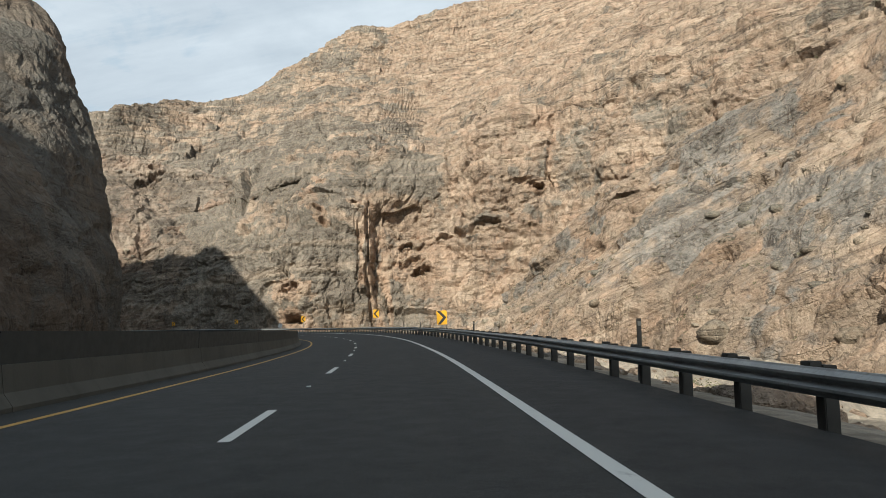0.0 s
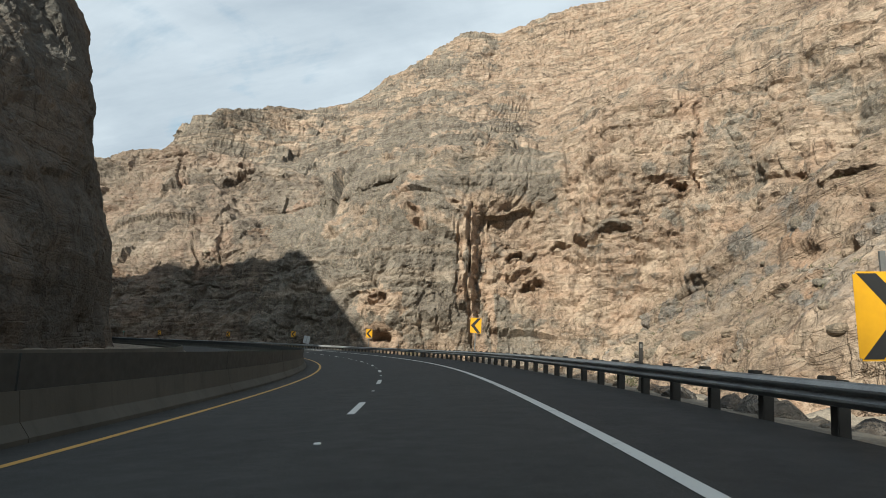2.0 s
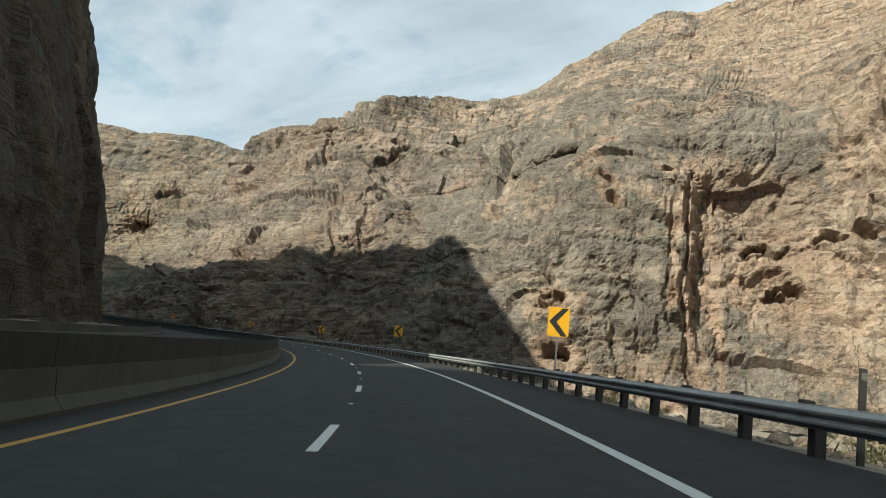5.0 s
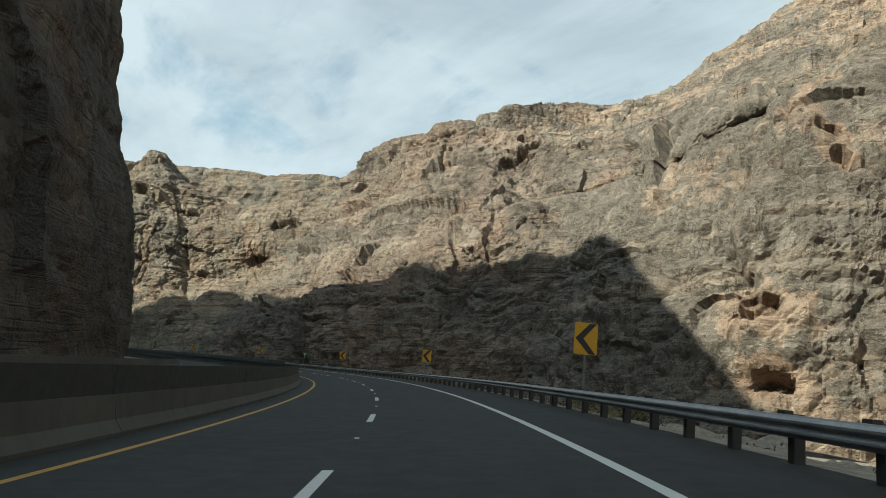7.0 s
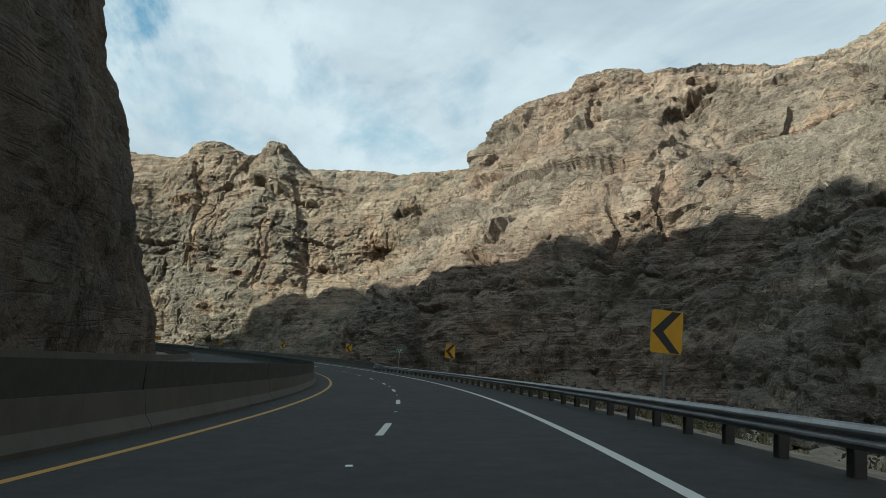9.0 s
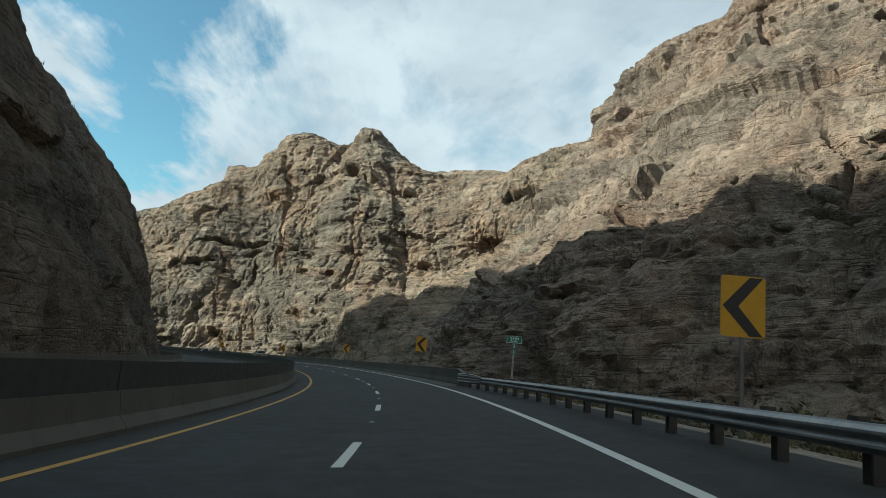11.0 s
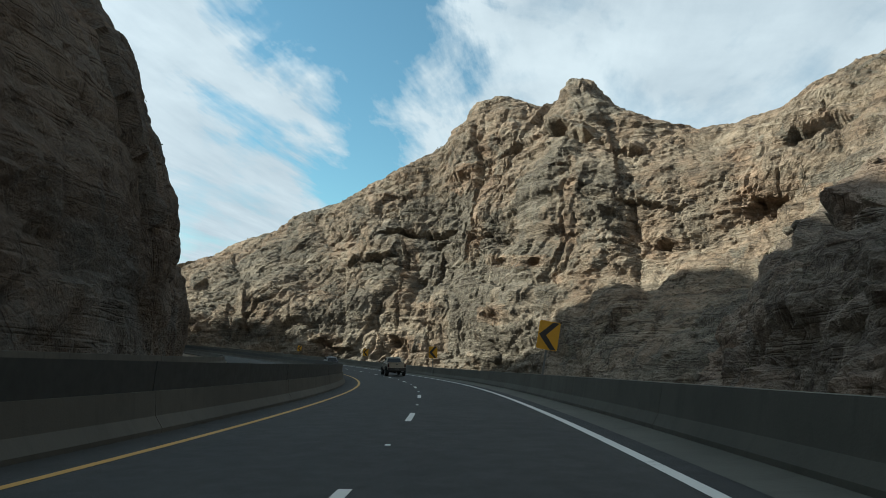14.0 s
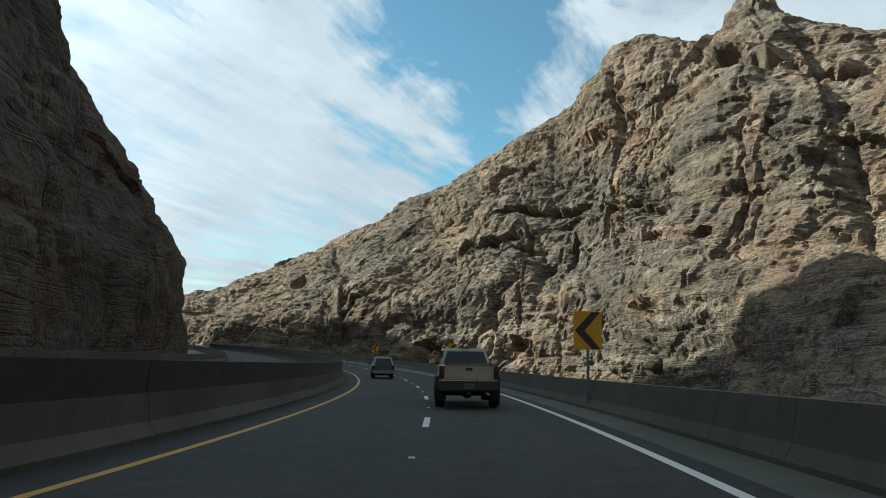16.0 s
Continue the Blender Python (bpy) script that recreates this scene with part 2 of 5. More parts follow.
    grit = m.noise(p, 4.5, 3, 0.7)
    base = m.mix(m.ramp(grit, (0.32, 0.5), (0.48, 0)), base, dark)
    base = m.mix(m.ramp(grit, (0.54, 0), (0.70, 0.4)), base, tuple(min(0.7, v * 1.3) for v in pale))
    base = m.mix(m.ramp(speck, (0.54, 0), (0.68, 0.45)), base, tuple(min(0.7, v * 1.35) for v in pale))
    base = m.mix(m.math("MULTIPLY", m.ramp(speck, (0.33, 0.6), (0.43, 0)), rugged), base, tuple(v * 0.7 for v in dark))
    hgt = m.math("ADD", m.math("MULTIPLY", mid, 2.0), m.math("MULTIPLY", m.math("ADD", m.math("MULTIPLY", fine, 2.8), m.math("MULTIPLY", speck, 1.5)), rugged))
    hgt = m.math("ADD", hgt, m.math("MULTIPLY", grit, 0.5))
    hgt = m.math("ADD", hgt, m.math("MULTIPLY", bed, 0.18))
    hgt = m.math("SUBTRACT", hgt, m.math("MULTIPLY", seam, 0.5))
    hgt = m.math("SUBTRACT", hgt, m.math("MULTIPLY", hair, 0.4))
    hgt = m.math("SUBTRACT", hgt, m.math("MULTIPLY", course, 0.8 * seams))
    hgt = m.math("ADD", hgt, m.math("MULTIPLY", m.ramp(j1, (0.0, 0.0), (0.05, 1.0)), 0.25))
    # small pits, pressed in by bump, the shade inside them painted dark
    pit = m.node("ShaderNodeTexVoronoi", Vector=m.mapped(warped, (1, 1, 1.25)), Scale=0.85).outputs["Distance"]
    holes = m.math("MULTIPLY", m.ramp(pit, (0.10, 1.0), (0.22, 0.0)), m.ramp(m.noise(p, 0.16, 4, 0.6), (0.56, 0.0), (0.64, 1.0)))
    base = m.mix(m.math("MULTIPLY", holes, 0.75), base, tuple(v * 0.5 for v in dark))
    hgt = m.math("SUBTRACT", hgt, m.math("MULTIPLY", holes, 0.9))
    return m.done(base, 0.93, m.bump(hgt, 0.85, 0.9), spec=0.15)


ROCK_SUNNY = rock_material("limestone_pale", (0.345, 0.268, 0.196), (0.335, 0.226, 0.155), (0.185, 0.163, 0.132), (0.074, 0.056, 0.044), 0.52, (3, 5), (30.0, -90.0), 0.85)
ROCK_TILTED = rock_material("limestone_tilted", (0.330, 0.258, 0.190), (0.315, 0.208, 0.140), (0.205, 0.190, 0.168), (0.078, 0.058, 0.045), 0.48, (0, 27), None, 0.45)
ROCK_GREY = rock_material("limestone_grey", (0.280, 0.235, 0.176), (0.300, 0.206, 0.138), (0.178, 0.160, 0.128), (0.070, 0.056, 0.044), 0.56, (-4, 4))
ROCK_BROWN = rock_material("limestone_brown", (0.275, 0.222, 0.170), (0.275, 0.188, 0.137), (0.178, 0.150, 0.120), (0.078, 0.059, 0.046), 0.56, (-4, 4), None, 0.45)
# darker limestone copy for walls out of the sun, shade put into the colour
ROCK_SHADED = rock_material("limestone_shaded", (0.160, 0.134, 0.106), (0.163, 0.117, 0.085), (0.130, 0.121, 0.105), (0.068, 0.056, 0.046), 0.6, (0, 0), None, 0.15)


def ground_material():
    m = Nodes("gravel_ground")
    p = m.coords()
    a, b, c = m.noise(p, 0.12, 5), m.noise(p, 1.5, 6, 0.7), m.noise(p, 9.0, 4, 0.7)
    col = m.mix(m.ramp(a, (0.35, 0), (0.65, 1)), (0.25, 0.21, 0.16), (0.32, 0.27, 0.21))
    col = m.mix(m.ramp(b, (0.42, 0.7), (0.6, 0)), col, (0.13, 0.11, 0.085))
    col = m.mix(m.ramp(c, (0.55, 0), (0.75, 0.5)), col, (0.42, 0.38, 0.33))
    return m.done(col, 0.95, m.bump(m.math("ADD", b, m.math("MULTIPLY", c, 0.4)), 0.7, 0.25), spec=0.2)


def asphalt_material():
    m = Nodes("asphalt")
    p = m.coords()
    uv = m.coords("UV")
    grain = m.noise(p, 55.0, 3, 0.7)
    patch = m.noise(p, 0.18, 5, 0.6)
    mid = m.noise(p, 2.2, 5, 0.65)
    col = m.mix(m.ramp(patch, (0.35, 0), (0.68, 1)), (0.0185, 0.0195, 0.0180), (0.0265, 0.0275, 0.0250))
    # wheel tracks: darker, polished bands along each lane (u is metres to the right of the line of travel)
    sep = m.node("ShaderNodeSeparateXYZ", Vector=uv)
    wob = m.math("MULTIPLY", m.math("SUBTRACT", m.noise(m.mapped(uv, (0, 0.05, 0)), 1.0, 3), 0.5), 0.5)
    u = m.math("ADD", sep.outputs[0], wob)
    wave = m.math("ABSOLUTE", m.math("SINE", m.math("MULTIPLY", m.math("ADD", u, 1.32), math.pi / 1.83)))
    tracks = m.ramp(m.math("MULTIPLY", wave, m.ramp(mid, (0.2, 0.6), (0.7, 1.0))), (0.55, 0), (1.0, 0.4))
    col = m.mix(tracks, col, (0.0140, 0.0150, 0.0137))
    cracks = m.noise(m.mapped(uv, (1.6, 0.05, 1)), 1.0, 6, 0.72, 0.7)
    col = m.mix(m.ramp(cracks, (0.48, 0), (0.497, 0.35), (0.503, 0.35), (0.52, 0)), col, (0.022, 0.022, 0.022))
    col = m.mix(m.ramp(grain, (0.58, 0), (0.72, 0.45)), col, (0.17, 0.165, 0.155))
    # the shoulder was laid later and is darker than the lanes
    col = m.mix(m.ramp(m.math("MULTIPLY", u, 0.1), (0.243, 0), (0.252, 0.62)), col, (0.014, 0.0145, 0.0145))
    return m.done(col, m.ramp(mid, (0.3, 0.78), (0.7, 0.92)), m.bump(m.math("ADD", grain, mid), 0.35, 0.02), spec=0.35)


def paint_material(name, col, worn=(0.09, 0.09, 0.088)):
    m = Nodes(name)
    p = m.coords()
    wear = m.noise(p, 6.0, 6, 0.75)
    big = m.noise(p, 0.6, 4)
    c = m.mix(m.ramp(m.math("ADD", m.math("MULTIPLY", wear, 0.7), m.math("MULTIPLY", big, 0.3)), (0.56, 0), (0.72, 0.8)), col, worn)
    return m.done(c, 0.7, m.bump(wear, 0.3, 0.01))


def concrete_material(name, a, b, dark):
    m = Nodes(name)
    p = m.coords()
    uv = m.coords("UV")
    big, mid, fine = m.noise(p, 0.25, 5), m.noise(p, 1.7, 6, 0.65), m.noise(p, 24.0, 3, 0.7)
    c = m.mix(m.ramp(big, (0.35, 0), (0.65, 1)), a, b)
    run = m.noise(m.mapped(uv, (0.2, 1.7, 1)), 1.0, 6, 0.7, 0.2)
    c = m.mix(m.ramp(run, (0.52, 0), (0.72, 0.7)), c, dark)
    c = m.mix(m.ramp(mid, (0.52, 0), (0.75, 0.5)), c, dark)
    return m.done(c, 0.88, m.bump(m.math("ADD", mid, m.math("MULTIPLY", fine, 0.3)), 0.35, 0.03), spec=0.3)


def metal_material(name, a, b, rough=0.45, metal=0.7):
    m = Nodes(name)
    p = m.coords()
    mid, fine = m.noise(p, 1.3, 6, 0.65), m.noise(p, 18.0, 4, 0.6)
    c = m.mix(m.ramp(mid, (0.38, 0), (0.64, 1)), a, b)
    c = m.mix(m.ramp(fine, (0.58, 0), (0.75, 0.4)), c, (0.12, 0.1, 0.085))
    return m.done(c, m.ramp(fine, (0.3, rough - 0.08), (0.7, rough + 0.15)), m.bump(mid, 0.15, 0.01), metal=metal)


def plain_material(name, col, rough=0.5, metal=0.0, vary=0.12):
    m = Nodes(name)
    p = m.coords()
    n1 = m.noise(p, 4.0, 5, 0.6)
    c = m.mix(m.ramp(n1, (0.35, 0), (0.7, vary * 4)), col, tuple(v * 0.7 for v in col))
    return m.done(c, m.ramp(n1, (0.3, max(0.02, rough - 0.05)), (0.7, min(1, rough + 0.08))), metal=metal)


GROUND = ground_material()
ASPHALT = asphalt_material()
WHITE_PAINT = paint_material("white_road_paint", (0.52, 0.51, 0.47))
YELLOW_PAINT = paint_material("yellow_road_paint", (0.38, 0.21, 0.035))
CONCRETE = concrete_material("barrier_concrete", (0.092, 0.087, 0.072), (0.066, 0.063, 0.052), (0.05, 0.048, 0.04))
CONCRETE_DARK = concrete_material("stained_concrete", (0.096, 0.092, 0.074), (0.070, 0.068, 0.055), (0.05, 0.048, 0.04))
SCREEN = plain_material("dark_screen_panel", (0.030, 0.033, 0.030), 0.75)
STEEL = metal_material("weathered_galvanised_steel", (0.24, 0.243, 0.24), (0.33, 0.33, 0.318), 0.48, 0.5)
POST_STEEL = metal_material("dull_post_steel", (0.11, 0.112, 0.11), (0.16, 0.16, 0.152), 0.55, 0.5)
REFLECTOR = plain_material("dusty_reflector", (0.16, 0.15, 0.13), 0.5)
POST_WOOD = plain_material("weathered_timber_post", (0.05, 0.045, 0.038), 0.9)
SIGN_YELLOW = plain_material("sign_yellow", (0.52, 0.265, 0.005), 0.45)
SIGN_BLACK = plain_material("sign_black", (0.012, 0.012, 0.012), 0.5)
SIGN_GREEN = plain_material("sign_green", (0.005, 0.17, 0.10), 0.45)
SIGN_WHITE = plain_material("sign_white", (0.75, 0.77, 0.75), 0.45)
SIGN_BACK = metal_material("sign_aluminium", (0.42, 0.42, 0.41), (0.5, 0.5, 0.49), 0.4, 0.8)


# ---- smooth noise on arrays ----
def lattice(ix, iy, iz, seed):
    h = (ix.astype(np.int64) * 374761393 + iy.astype(np.int64) * 668265263 + iz.astype(np.int64) * 1274126177 + seed * 974711) & 0xFFFFFFFF
    h = ((h ^ (h >> 13)) * 1103515245) & 0xFFFFFFFF
    h = ((h ^ (h >> 16)) * 2654435761) & 0xFFFFFFFF
    return ((h ^ (h >> 15)) & 0xFFFF) / 32767.5 - 1.0


def in_pieces(work):
    """Runs work(points, ...) on short runs of the points, which is quicker on large arrays."""
    def run(p, *a, **k):
        if len(p) <= 24000:
            return work(p, *a, **k)
        return np.concatenate([work(c, *a, **k) for c in np.array_split(p, len(p) // 16000 + 1)])
    return run


@in_pieces
def value_noise(p, seed=0):
    f = np.floor(p)
    w = p - f
    w = w * w * w * (w * (w * 6 - 15) + 10)
    ix, iy, iz = (f[:, k].astype(np.int64) for k in range(3))
    total = 0.0
    for dx in (0, 1):
        for dy in (0, 1):
            for dz in (0, 1):
                k = (w[:, 0] if dx else 1 - w[:, 0]) * (w[:, 1] if dy else 1 - w[:, 1]) * (w[:, 2] if dz else 1 - w[:, 2])
                total = total + k * lattice(ix + dx, iy + dy, iz + dz, seed)
    return total


def fbm(p, octaves=4, seed=0, gain=0.5):
    a, t = 1.0, 0.0
    for o in range(octaves):
        t = t + a * value_noise(p * 2.03 ** o + 17.3 * o, seed + o)
        a *= gain
    return t


def ridged(p, octaves=3, seed=0, gain=0.5):
    a, t = 1.0, 0.0
    for o in range(octaves):
        t = t + a * (1 - 2.2 * np.abs(value_noise(p * 2.1 ** o + 9.1 * o, seed + o)))
        a *= gain
    return t


def cells(p, seed=0):
    """Fracture blocks: a random number for each block, the gap to its neighbour (0 on the joint), and its tilted face."""
    f = np.floor(p)
    ix, iy, iz = (f[:, k].astype(np.int64) for k in range(3))
    near = np.full(len(p), 9.0)
    second = np.full(len(p), 9.0)
    tone = np.zeros(len(p))
    tilt = np.zeros(len(p))
    for dx in (-1, 0, 1):
        for dy in (-1, 0, 1):
            for dz in (-1, 0, 1):
                cx, cy, cz = ix + dx, iy + dy, iz + dz
                qx = cx + 0.5 + 0.45 * lattice(cx, cy, cz, seed) - p[:, 0]
                qy = cy + 0.5 + 0.45 * lattice(cx, cy, cz, seed + 1) - p[:, 1]
                qz = cz + 0.5 + 0.45 * lattice(cx, cy, cz, seed + 2) - p[:, 2]
                d = np.sqrt(qx * qx + qy * qy + qz * qz)
                first = d < near
                second = np.where(first, near, np.minimum(second, d))
                tone = np.where(first, lattice(cx, cy, cz, seed + 3), tone)
                lean = lattice(cx, cy, cz, seed + 4) * qx + lattice(cx, cy, cz, seed + 5) * qy + 1.3 * lattice(cx, cy, cz, seed + 6) * qz
                tilt = np.where(first, lean, tilt)
                near = np.where(first, d, near)
    return tone, second - near, tilt


@in_pieces
def blocky(p, seed=0, lean=1.35, round_off=0.75, joint=0.0):
    """Weathered fracture blocks: the outer envelope of tilted, slightly rounded faces that meet in open joints."""
    f = np.floor(p)
    ix, iy, iz = (f[:, k].astype(np.int64) for k in range(3))
    top = np.full(len(p), -9.0)
    under = top.copy()
    for dx in (-1, 0, 1):
        for dy in (-1, 0, 1):
            for dz in (-1, 0, 1):
                cx, cy, cz = ix + dx, iy + dy, iz + dz
                qx = p[:, 0] - cx - 0.5 - 0.42 * lattice(cx, cy, cz, seed)
                qy = p[:, 1] - cy - 0.5 - 0.42 * lattice(cx, cy, cz, seed + 1)
                qz = p[:, 2] - cz - 0.5 - 0.42 * lattice(cx, cy, cz, seed + 2)
                rise = 0.55 * lattice(cx, cy, cz, seed + 3) - round_off * (qx * qx + qy * qy + qz * qz)
                rise += lean * (lattice(cx, cy, cz, seed + 4) * qx + lattice(cx, cy, cz, seed + 5) * qy + lattice(cx, cy, cz, seed + 6) * qz)
                under = np.maximum(under, np.minimum(top, rise))
                top = np.maximum(top, rise)
    out = top - 0.637
    return out - joint * np.clip(1 - (top - under) / 0.14, 0, 1) if joint else out


def curve_through(points, xs):
    """A smooth curve through rows of points (uniform Catmull-Rom) at the parameters xs, counted in rows."""
    pts = np.asarray(points, float)
    ext = np.concatenate([[2 * pts[0] - pts[1]], pts, [2 * pts[-1] - pts[-2]]])
    i = np.clip(np.floor(xs).astype(int), 0, len(pts) - 2)
    u = (xs - i).reshape((-1,) + (1,) * (pts.ndim - 1))
    a, b, c, d = ext[i], ext[i + 1], ext[i + 2], ext[i + 3]
    return 0.5 * (2 * b + (c - a) * u + (2 * a - 5 * b + 4 * c - d) * u ** 2 + (3 * b - a - 3 * c + d) * u ** 3)


def grid_mesh(name, grid, material, smooth=True, uv=None, flip=False):
    """One mesh from an array (rows, columns, 3)."""
    nu, nv = grid.shape[:2]
    idx = np.arange(nu * nv).reshape(nu, nv)
    quads = np.stack([idx[:-1, :-1], idx[1:, :-1], idx[1:, 1:], idx[:-1, 1:]], -1).reshape(-1, 4)
    if flip:
        quads = quads[:, ::-1]
    me = bpy.data.meshes.new(name)
    me.vertices.add(nu * nv)
    me.vertices.foreach_set("co", np.ascontiguousarray(grid, np.float32).ravel())
    me.loops.add(quads.size)
    me.loops.foreach_set("vertex_index", quads.ravel().astype(np.int32))
    me.polygons.add(len(quads))
    me.polygons.foreach_set("loop_start", np.arange(0, quads.size, 4, dtype=np.int32))
    me.polygons.foreach_set("use_smooth", np.full(len(quads), smooth))
    if uv is not None:
        layer = me.uv_layers.new(name="UVMap")
        layer.data.foreach_set("uv", np.ascontiguousarray(uv.reshape(-1, 2)[quads.ravel()], np.float32).ravel())
    me.update(calc_edges=True)
    me.materials.append(material)
    return new(name, me)


def resample(poly, step):
    """Points at about even steps along each column of an array (knots, stations, 3), the same count for all."""
    seg = np.linalg.norm(np.diff(poly, axis=0), axis=2)
    mean = seg.mean(axis=1)
    counts = np.maximum(1, np.round(mean / (step * np.clip(mean / 45.0, 1.0, 2.2)))).astype(int)
    return np.concatenate([np.linspace(k, k + 1, c, endpoint=False) for k, c in enumerate(counts)] + [[len(poly) - 1]])


def cliff(name, stations, levels, material, step_u, step_v, rough=1.0, seed=0, caves=(), dip=(0.02, -0.03), bed=1.0, crack=1.0, block=1.0, lobe=1.0, terrace=0.0, fissures=(), bulges=(), ledges=(), lookout=(-40, 120)):
    """A rock wall. Each station: foot x, y, the bearing (degrees clockwise from +y) in which it leans back, then setback and
    height of each knot above the foot; levels gives the foot's height. The wall is displaced into buttresses, beds, cracks and caves."""
    knots = []
    for bx, by, bearing, *sz in stations:
        a = radians(bearing)
        row = [(bx, by, levels)]
        for s, z in zip(sz[0::2], sz[1::2]):
            row.append((bx + math.sin(a) * s, by + math.cos(a) * s, z))
        s, z = sz[-2] + 60, sz[-1] - 30
        row.append((bx + math.sin(a) * s, by + math.cos(a) * s, z))
        knots.append(row)
    knots = np.array(knots)                                   # stations, knots, 3
    foot = np.linalg.norm(np.diff(knots[:, :3].mean(axis=1), axis=0), axis=1)
    us = np.concatenate([np.linspace(k, k + 1, max(2, int(d / step_u)), endpoint=False) for k, d in enumerate(foot)] + [[len(knots) - 1]])
    lines = curve_through(knots, us)                          # u, knots, 3
    vs = resample(np.swapaxes(lines, 0, 1), step_v)
    g = np.swapaxes(curve_through(np.swapaxes(lines, 0, 1), vs), 0, 1)
    du = np.gradient(g, axis=0)
    dv = np.gradient(g, axis=1)
    nrm = np.cross(du, dv)
    nrm /= np.linalg.norm(nrm, axis=2, keepdims=True) + 1e-9
    p = g.reshape(-1, 3)
    n = nrm.reshape(-1, 3)
    toward = np.array([knots[:, 0, 0].mean() - knots[:, -2, 0].mean(), knots[:, 0, 1].mean() - knots[:, -2, 1].mean(), 60.0])
    sign = 1.0 if (n @ toward).mean() > 0 else -1.0
    n = n * sign
    steep = 1 - np.abs(n[:, 2])
    big = fbm(p / 48.0, 3, seed)
    lobes = ridged(p * (1 / 17.0, 1 / 17.0, 1 / 34.0), 3, seed + 11)
    warp = fbm(p / 25.0, 2, seed + 5)
    h = p[:, 2] + dip[0] * p[:, 0] + dip[1] * p[:, 1] + 3.0 * warp
    beds = value_noise(np.stack([p[:, 0] / 60, p[:, 1] / 60, h / 3.4], 1), seed + 21) + 0.6 * value_noise(np.stack([p[:, 0] / 30, p[:, 1] / 30, h / 1.5], 1), seed + 22)
    beds = np.sign(beds) * np.abs(beds) ** 0.6
    cr = np.abs(value_noise(np.stack([p[:, 0] / 7.5 + 0.8 * warp, p[:, 1] / 7.5, p[:, 2] / 42], 1), seed + 31))
    cracks = -np.clip(0.12 - cr, 0, 0.12) / 0.12
    bent = p + 2.2 * np.stack([warp, big, fbm(p / 12.0, 2, seed + 7)], 1)
    bent[:, 2] = h + 1.5 * warp
    loose = bent + 0.9 * fbm(p / 2.8, 2, seed + 61)[:, None]
    calm = 1 - 0.6 * np.exp(-((np.broadcast_to(vs[None, :], g.shape[:2]).ravel() - len(knots[0]) + 2) / 0.5) ** 2)
    blocks = calm * (6.5 * blocky(bent / (27.0, 27.0, 24.0), seed + 50, joint=0.12) + 3.2 * blocky(bent / (10.5, 10.5, 7.5), seed + 60, joint=0.3)) + 1.25 * blocky(loose / (4.2, 4.2, 2.6), seed + 70)
    blocks = blocks + 0.55 * blocky(loose / (1.9, 1.9, 1.3), seed + 75)
    # upright flutes worn into the steeper faces, and slab breaks
    fluted = np.clip(1.8 * value_noise(p / 30.0, seed + 91) + 0.35, 0, 1)
    flutes = fluted * ridged(np.stack([p[:, 0] / 4.2 + 0.9 * warp, p[:, 1] / 4.2, p[:, 2] / 30.0], 1), 2, seed + 92)
    scars = np.clip(value_noise(np.stack([p[:, 0] / 11.0, p[:, 1] / 11.0, p[:, 2] / 16.0], 1), seed + 95) * 9.0, -1, 1)
    fine = fbm(p / 2.2, 4, seed + 41, 0.68)
    d = calm * (2.6 * big + 1.2 * lobe * lobes) + bed * 0.8 * beds * (0.25 + steep) + crack * (2.0 * cracks + 0.38 * flutes) * steep + (blocks + 0.4 * scars * steep) * block + 0.55 * fine
    high = np.clip((p[:, 2] - 92) / 35.0, 0, 1)
    tilted = p[:, 2] + 0.05 * p[:, 0] + 4 * warp + 1.2 * fbm(p / 9.0, 2, seed + 82)
    run = tilted / 9.0 + 0.3 * value_noise(np.stack([p[:, 0] / 120, p[:, 1] / 120, tilted / 16.0], 1), seed + 81)
    part_way = run - np.floor(run)
    shelf = (np.clip((part_way - 0.5) / 0.22, 0, 1) - part_way) * 9.0 * np.clip(0.75 + 1.5 * value_noise(p / 45.0, seed + 83), 0, 1)
    d = d * rough + terrace * high * 0.9 * beds
    fresh = np.zeros(len(p))
    for fx, fy, half, z0, z1, depth in bulges:
        ax = np.array((fx - lookout[0], fy - lookout[1]))
        ax = ax / np.hypot(*ax)
        side = (p[:, 0] - fx) * ax[1] - (p[:, 1] - fy) * ax[0] + 0.12 * half * fbm(p / (0.5 * half), 3, seed + 57)
        deep = np.abs((p[:, 0] - fx) * ax[0] + (p[:, 1] - fy) * ax[1]) < 45
        round_top = z1 - 0.35 * (z1 - z0) * (np.clip(np.abs(side) / half, 0, 1)) ** 2 + 3 * warp
        d = d + depth * deep * np.sqrt(np.clip((1 - np.abs(side) / half) * 4, 0, 1)) * np.clip((p[:, 2] - z0) / 12, 0, 1) * np.clip((round_top - p[:, 2]) / 22, 0, 1)
    for fx, fy, z0, z1, width, depth in fissures:
        ax = np.array((fx - lookout[0], fy - lookout[1]))
        ax = ax / np.hypot(*ax)
        side = (p[:, 0] - fx) * ax[1] - (p[:, 1] - fy) * ax[0] + 2.0 * warp + 1.6 * fbm(np.stack([p[:, 2] / 9 + fx, 0 * fresh, 0 * fresh], 1), 3, seed + 55) + 0.05 * (p[:, 2] - z0)
        width = width * (0.8 + 0.5 * value_noise(p / 7.0, seed + 56))
        deep = np.abs((p[:, 0] - fx) * ax[0] + (p[:, 1] - fy) * ax[1]) < 40
        tall = np.clip((p[:, 2] - z0) / 6, 0, 1) * np.clip((z1 - p[:, 2]) / 10, 0, 1) * deep
        d = d - depth * (np.clip(1 - np.abs(side) / width, 0, 1) * tall) ** 0.7
